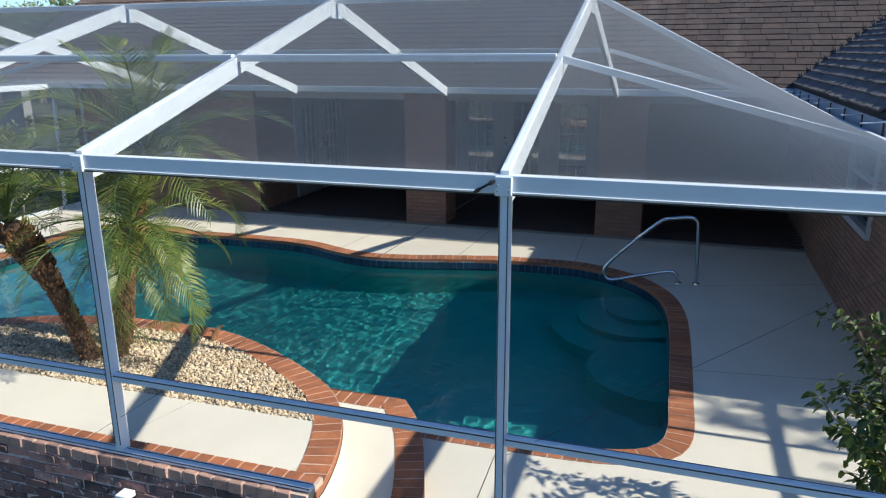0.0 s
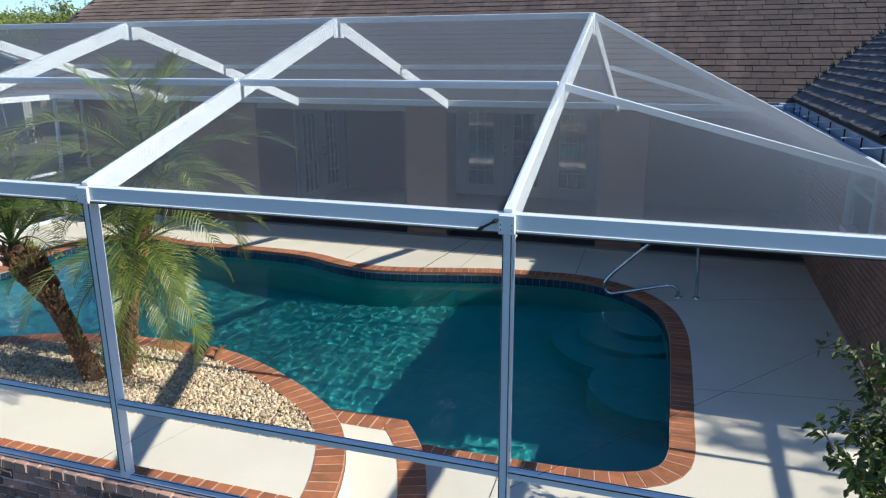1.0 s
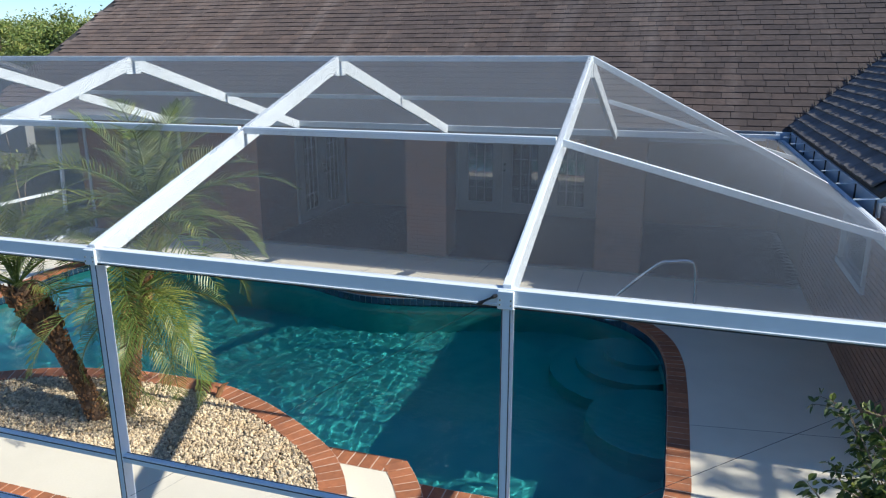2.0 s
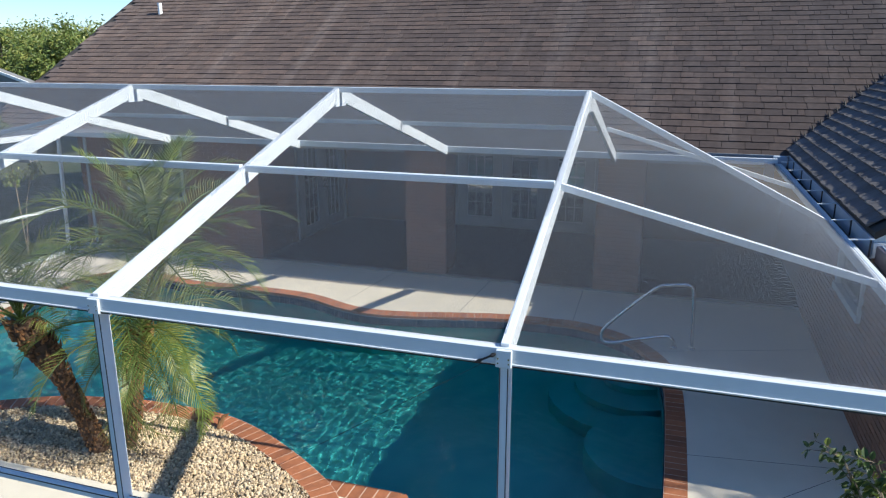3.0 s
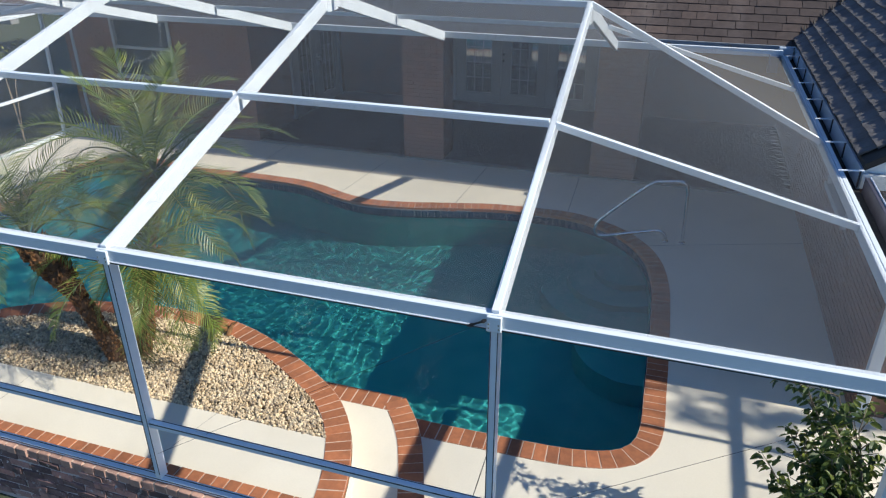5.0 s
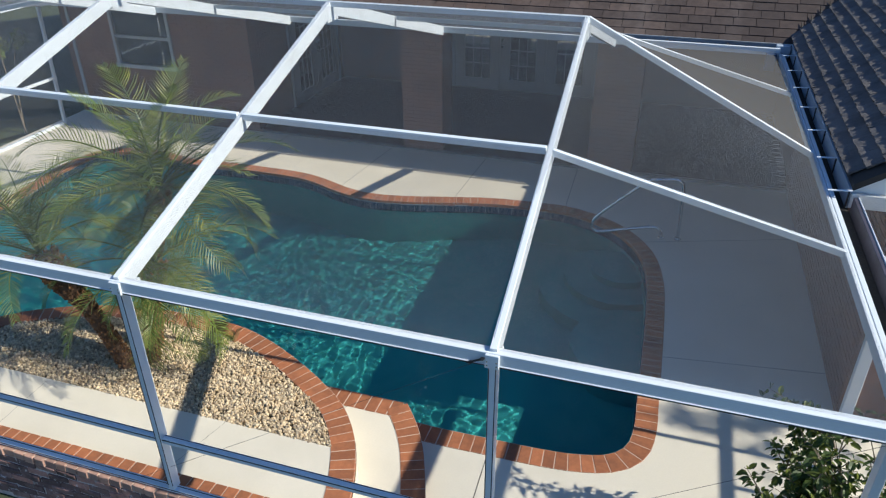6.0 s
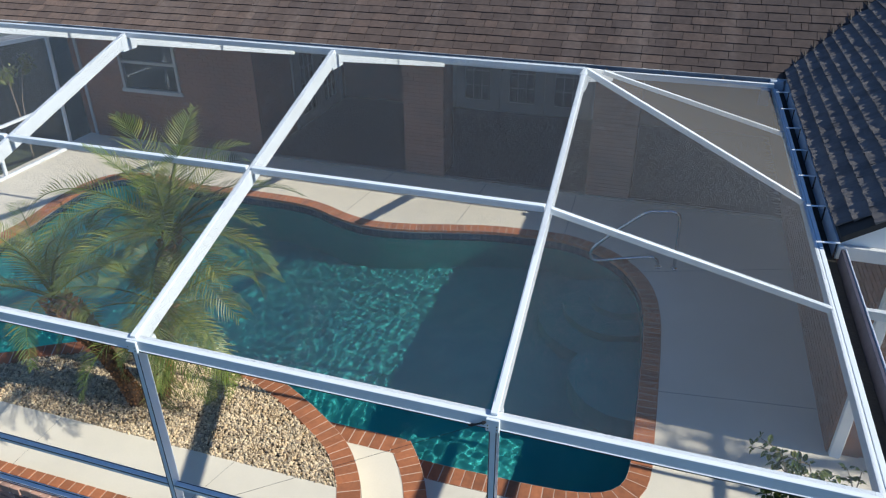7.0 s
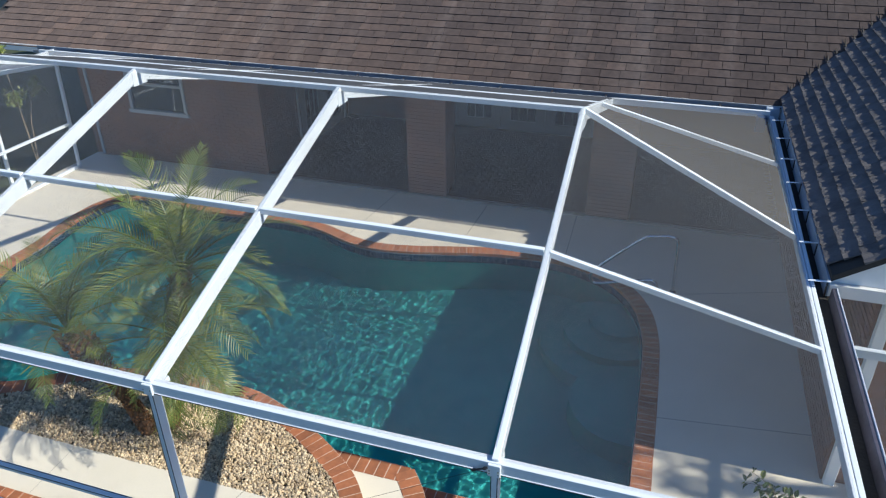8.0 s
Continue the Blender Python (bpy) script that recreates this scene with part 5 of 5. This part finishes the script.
def coping(line, z, parent, side=-1, name="coping_brick", start=0, stop=None):
    """Bricks set crosswise along a line, on the given side of it, with a mortar band beneath."""
    pts = resample(line, PITCH)
    outer_pts = offset(pts, side * COPE)
    up = Vector((0, 0, z - 0.0005))
    part("mortar", ribbon([p + up for p in pts], [p + up for p in outer_pts]), MORTAR, parent)
    down = Vector((0, 0, z - 0.05))
    part("mortar_face", ribbon([p + down for p in pts], [p + up for p in pts]), COPING, parent)
    r = random.Random(len(pts))
    for i in range(len(pts) - 1):
        a, b = pts[i], pts[i + 1]
        d = (b - a).normalized()
        nrm = Vector((-d.y, d.x, 0)) * side
        mid = (a + b) / 2 + nrm * COPE / 2
        m = Matrix((Vector((d.x, d.y, 0)), nrm, Vector((0, 0, 1)))).transposed().to_4x4()
        if side < 0:
            m = Matrix((Vector((-d.x, -d.y, 0)), -nrm * -1, Vector((0, 0, 1)))).transposed().to_4x4()
        m = Matrix.Translation((mid.x, mid.y, z - 0.048 + r.uniform(-0.0015, 0.0015))) @ m @ Matrix.Rotation(r.uniform(-0.012, 0.012), 4, 'Z')
        ratio = (outer_pts[i + 1] - outer_pts[i]).length / PITCH
        piece(name, min(zip(TAPERS, cope), key=lambda e: abs(e[0] - ratio))[1][r.randrange(3)], m, parent)


coping(deck_line, Z_DECK + 0.006, pool)
coping(bed_line, Z_BED + 0.004, terrace)
coping([Vector((-2.2, 1.82, 0)), Vector((-1.30, 1.82, 0))], Z_LAND + 0.004, landing)
coping(land_line, Z_LAND + 0.004, landing)

tile = brick_mesh("waterline_tile", (0.095, 0.012, 0.149), TILE, 0.002, 0.0)
ring3 = resample(loop3, 0.102)
for a, b in zip(ring3, ring3[1:]):
    d = (b - a).normalized()
    m = Matrix((Vector((d.x, d.y, 0)), Vector((-d.y, d.x, 0)), Vector((0, 0, 1)))).transposed().to_4x4()
    mid = (a + b) / 2
    piece("waterline_tile", tile, Matrix.Translation((mid.x, mid.y, -0.195)) @ m, pool)

# ---- knee wall ----
knee = thing("knee_wall", (-4, 0, -0.16), "low old brick wall under the cage's front", "wall")
part("core", box((-9.0, -0.0595, -0.16), (-1.17, 0.1, 0.39)), KNEE_MORTAR, knee)
cap = [brick_mesh("cap_brick", (0.101, 0.1, 0.078), CAP_BRICK, 0.007, 0.003) for _ in range(4)]
inner_cap = [brick_mesh("edge_brick", (0.101, 0.125, 0.055), COPING, 0.004, 0.001) for _ in range(3)]
part("cap_mortar", box((-9.0, -0.058, 0.392), (-1.17, 0.155, 0.4655)), MORTAR, knee)
r = random.Random(3)
for i in range(52):
    piece("cap_brick", cap[r.randrange(4)], Matrix.Translation((-1.33 - i * PITCH, -0.018 + r.uniform(-0.006, 0.006), 0.393 + r.uniform(-0.003, 0.003))) @ Matrix.Rotation(r.uniform(-0.03, 0.03), 4, 'Z'), knee)
    piece("edge_brick", inner_cap[i % 3], Matrix.Translation((-1.24 - i * PITCH, 0.097, 0.416)) @ Matrix.Rotation(r.uniform(-0.01, 0.01), 4, 'Z'), knee)
kb = [brick_mesh("brick", (0.204, 0.05, 0.064), KNEE_BRICK, 0.006, 0.006) for _ in range(9)]
for row in range(7):
    for i in range(20):
        x = -1.28 - i * 0.212 - (row % 2) * 0.106
        piece("brick", kb[r.randrange(9)], Matrix.Translation((x + r.uniform(-0.006, 0.006), -0.043 + r.uniform(-0.004, 0.004), 0.325 - row * 0.073 + r.uniform(-0.004, 0.004))) @ Matrix.Rotation(r.uniform(-0.03, 0.03), 4, 'Z') @ Matrix.Rotation(r.uniform(-0.025, 0.025), 4, 'Y'), knee)

# ---- brickwork of the house ----
hb = [brick_mesh("brick", (0.203, 0.06, 0.058), HOUSE_BRICK, 0.0, 0.0) for _ in range(2)]


def brickwork(parent, at, u, n, length, z0, z1, near, holes=()):
    """A running bond on a wall face: near(s, z) picks the bricks that are single parts."""
    at, u, n = Vector(at), Vector(u), Vector(n)
    rot = Matrix((u, -n, Vector((0, 0, 1)))).transposed().to_4x4()
    verts, faces = [], []
    cl = 0.2155
    for row in range(int((z1 - z0) / 0.0685)):
        z = z0 + row * 0.0685
        s = -cl / 2 if row % 2 else 0.0
        while s < length - 0.02:
            lo, hi = max(0.0, s), min(length, s + 0.203)
            mid, w = (lo + hi) / 2, hi - lo
            s += cl
            if w < 0.04 or any(a - 0.02 < mid < b + 0.02 and c - 0.06 < z < d for a, b, c, d in holes):
                continue
            m = Matrix.Translation(at + u * mid - n * 0.0265 + Vector((0, 0, z)) + n * r.uniform(-0.002, 0.002)) @ rot
            if w < 0.202:
                m = m @ Matrix.Diagonal((w / 0.203, 1, 1, 1))
            if near(mid, z):
                piece("brick", hb[r.randrange(2)], m, parent)
            else:
                b = len(verts)
                verts += [m @ v.co - BASE[parent] for v in hb[0].vertices]
                faces += [[b + k for k in f.vertices] for f in hb[0].polygons]
    if verts:
        me = bpy.data.meshes.new("bricks")
        me.from_pydata(verts, [], faces)
        me.materials.append(HOUSE_BRICK)
        ob = new("bricks", me)
        ob.parent = parent
        tagged(ob, "", kind="stuff")


brickwork(house, (-10.9, WALL_Y, 0.0), (1, 0, 0), (0, -1, 0), 4.08, 0.0, 2.42, lambda s, z: s > 2.4 and z < 1.2, [(1.03, 2.39, 1.0, 2.25)])
brickwork(house, (-6.82, WALL_Y + 0.05, 0.0), (0, 1, 0), (1, 0, 0), 1.35, 0.0, 2.42, lambda s, z: False)
brickwork(house, (WX, 8.9, 0.0), (0, -1, 0), (-1, 0, 0), 5.78, 0.0, 2.42, lambda s, z: s > 4.2 and z < 1.2, [(2.65, 3.95, 1.05, 2.24)])
for x0, x1 in ((-3.81, -3.06), (-0.455, 0.285)):
    pil = thing("porch_pillar", (x0 / 2 + x1 / 2, WALL_Y + 0.3, 0.0), "square brick porch pillar on the deck", "pillar", "pillars of the porch")
    part("core", box((x0 + 0.004, WALL_Y + 0.004, -0.05), (x1 - 0.004, WALL_Y + 0.58, 2.42)), HOUSE_MORTAR, pil)
    brickwork(pil, (x0, WALL_Y, 0.0), (1, 0, 0), (0, -1, 0), x1 - x0, 0.0, 2.4, lambda s, z: True)
    brickwork(pil, (x1, WALL_Y + 0.03, 0.0), (0, 1, 0), (1, 0, 0), 0.55, 0.0, 2.4, lambda s, z: False)
    brickwork(pil, (x0, WALL_Y + 0.58, 0.0), (0, -1, 0), (-1, 0, 0), 0.55, 0.0, 2.4, lambda s, z: False)
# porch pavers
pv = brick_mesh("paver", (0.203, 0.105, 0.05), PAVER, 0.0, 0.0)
verts, faces = [], []
for j in range(35):
    for i in range(46):
        x, y = -6.7 + i * 0.206 + (j % 2) * 0.1, WALL_Y + 0.06 + j * 0.108
        m = Matrix.Translation((x, y, 0.0 + r.uniform(-0.0006, 0.0006)))
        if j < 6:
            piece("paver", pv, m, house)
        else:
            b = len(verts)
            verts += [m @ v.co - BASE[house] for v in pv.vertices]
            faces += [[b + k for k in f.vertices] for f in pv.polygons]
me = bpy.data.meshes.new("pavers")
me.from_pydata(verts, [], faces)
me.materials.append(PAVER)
ob = new("pavers", me)
ob.parent = house
tagged(ob, "", kind="stuff")

# ---- shingles ----
c_main, c_wing = math.hypot(1, S_MAIN), math.hypot(1, S_WING)
shingle_field((0, EAVE_Y - 0.02, EAVE_Z), (1, 0, 0), (0, 1, S_MAIN), 43, 0.173, 0.235,
              lambda d: (RAKE_X, valley_x(EAVE_Y + d / c_main) + 0.35),
              lambda p: p.x > -1.6 and p.y < 9.2, SHINGLE, (0.017, 0.022), (0.29, 0.3, 0.3, 0.31, 0.28, 0.29, 0.3, 0.09, 0.2), house, 0.003, False, 0.008)
shingle_field((WEX - 0.02, 0, WEZ), (0, 1, 0), (1, 0, S_WING), 23, 0.143, 0.2,
              lambda d: (WFY - 0.03, EAVE_Y + (WEZ - EAVE_Z + (d / c_wing) * S_WING) / S_MAIN + 0.12),
              lambda p: p.x < 2.75, SHINGLE_DARK, (0.021, 0.023, 0.025), (0.3, 0.3, 0.31, 0.31, 0.29), house, 0.0015, True, 0.003)
# lapped ends of the wing's courses, standing proud on the main slope; dark wedges shape their shadows
bm = bmesh.new()
r = random.Random(9)
for k in range(1, 23):
    x = WEX - 0.02 + k * 0.143 / c_wing
    y = EAVE_Y + (zw(x) - EAVE_Z) / S_MAIN
    a = Vector((x, y - 0.06, zw(x) + 0.012))
    along = Vector((r.uniform(-0.02, 0.05), 1, S_MAIN)).normalized()
    reach, lift = r.uniform(0.1, 0.17), Vector((0, 0, r.uniform(0.02, 0.04)))
    vs = [bm.verts.new(p - BASE[house]) for p in (a + Vector((-0.015, 0, -0.015)), a + Vector((0.035, 0, 0.0)), a + lift, a + along * (reach + 0.06) + lift * 0.6)]
    for f in ((0, 1, 3), (1, 2, 3), (2, 0, 3), (0, 2, 1)):
        bm.faces.new([vs[i] for i in f])
me = bpy.data.meshes.new("shingle_ends")
bm.to_mesh(me)
bm.free()
me.materials.append(FELT)
ends = new("shingle_ends", me)
ends.parent = house
tagged(ends, "", kind="stuff")
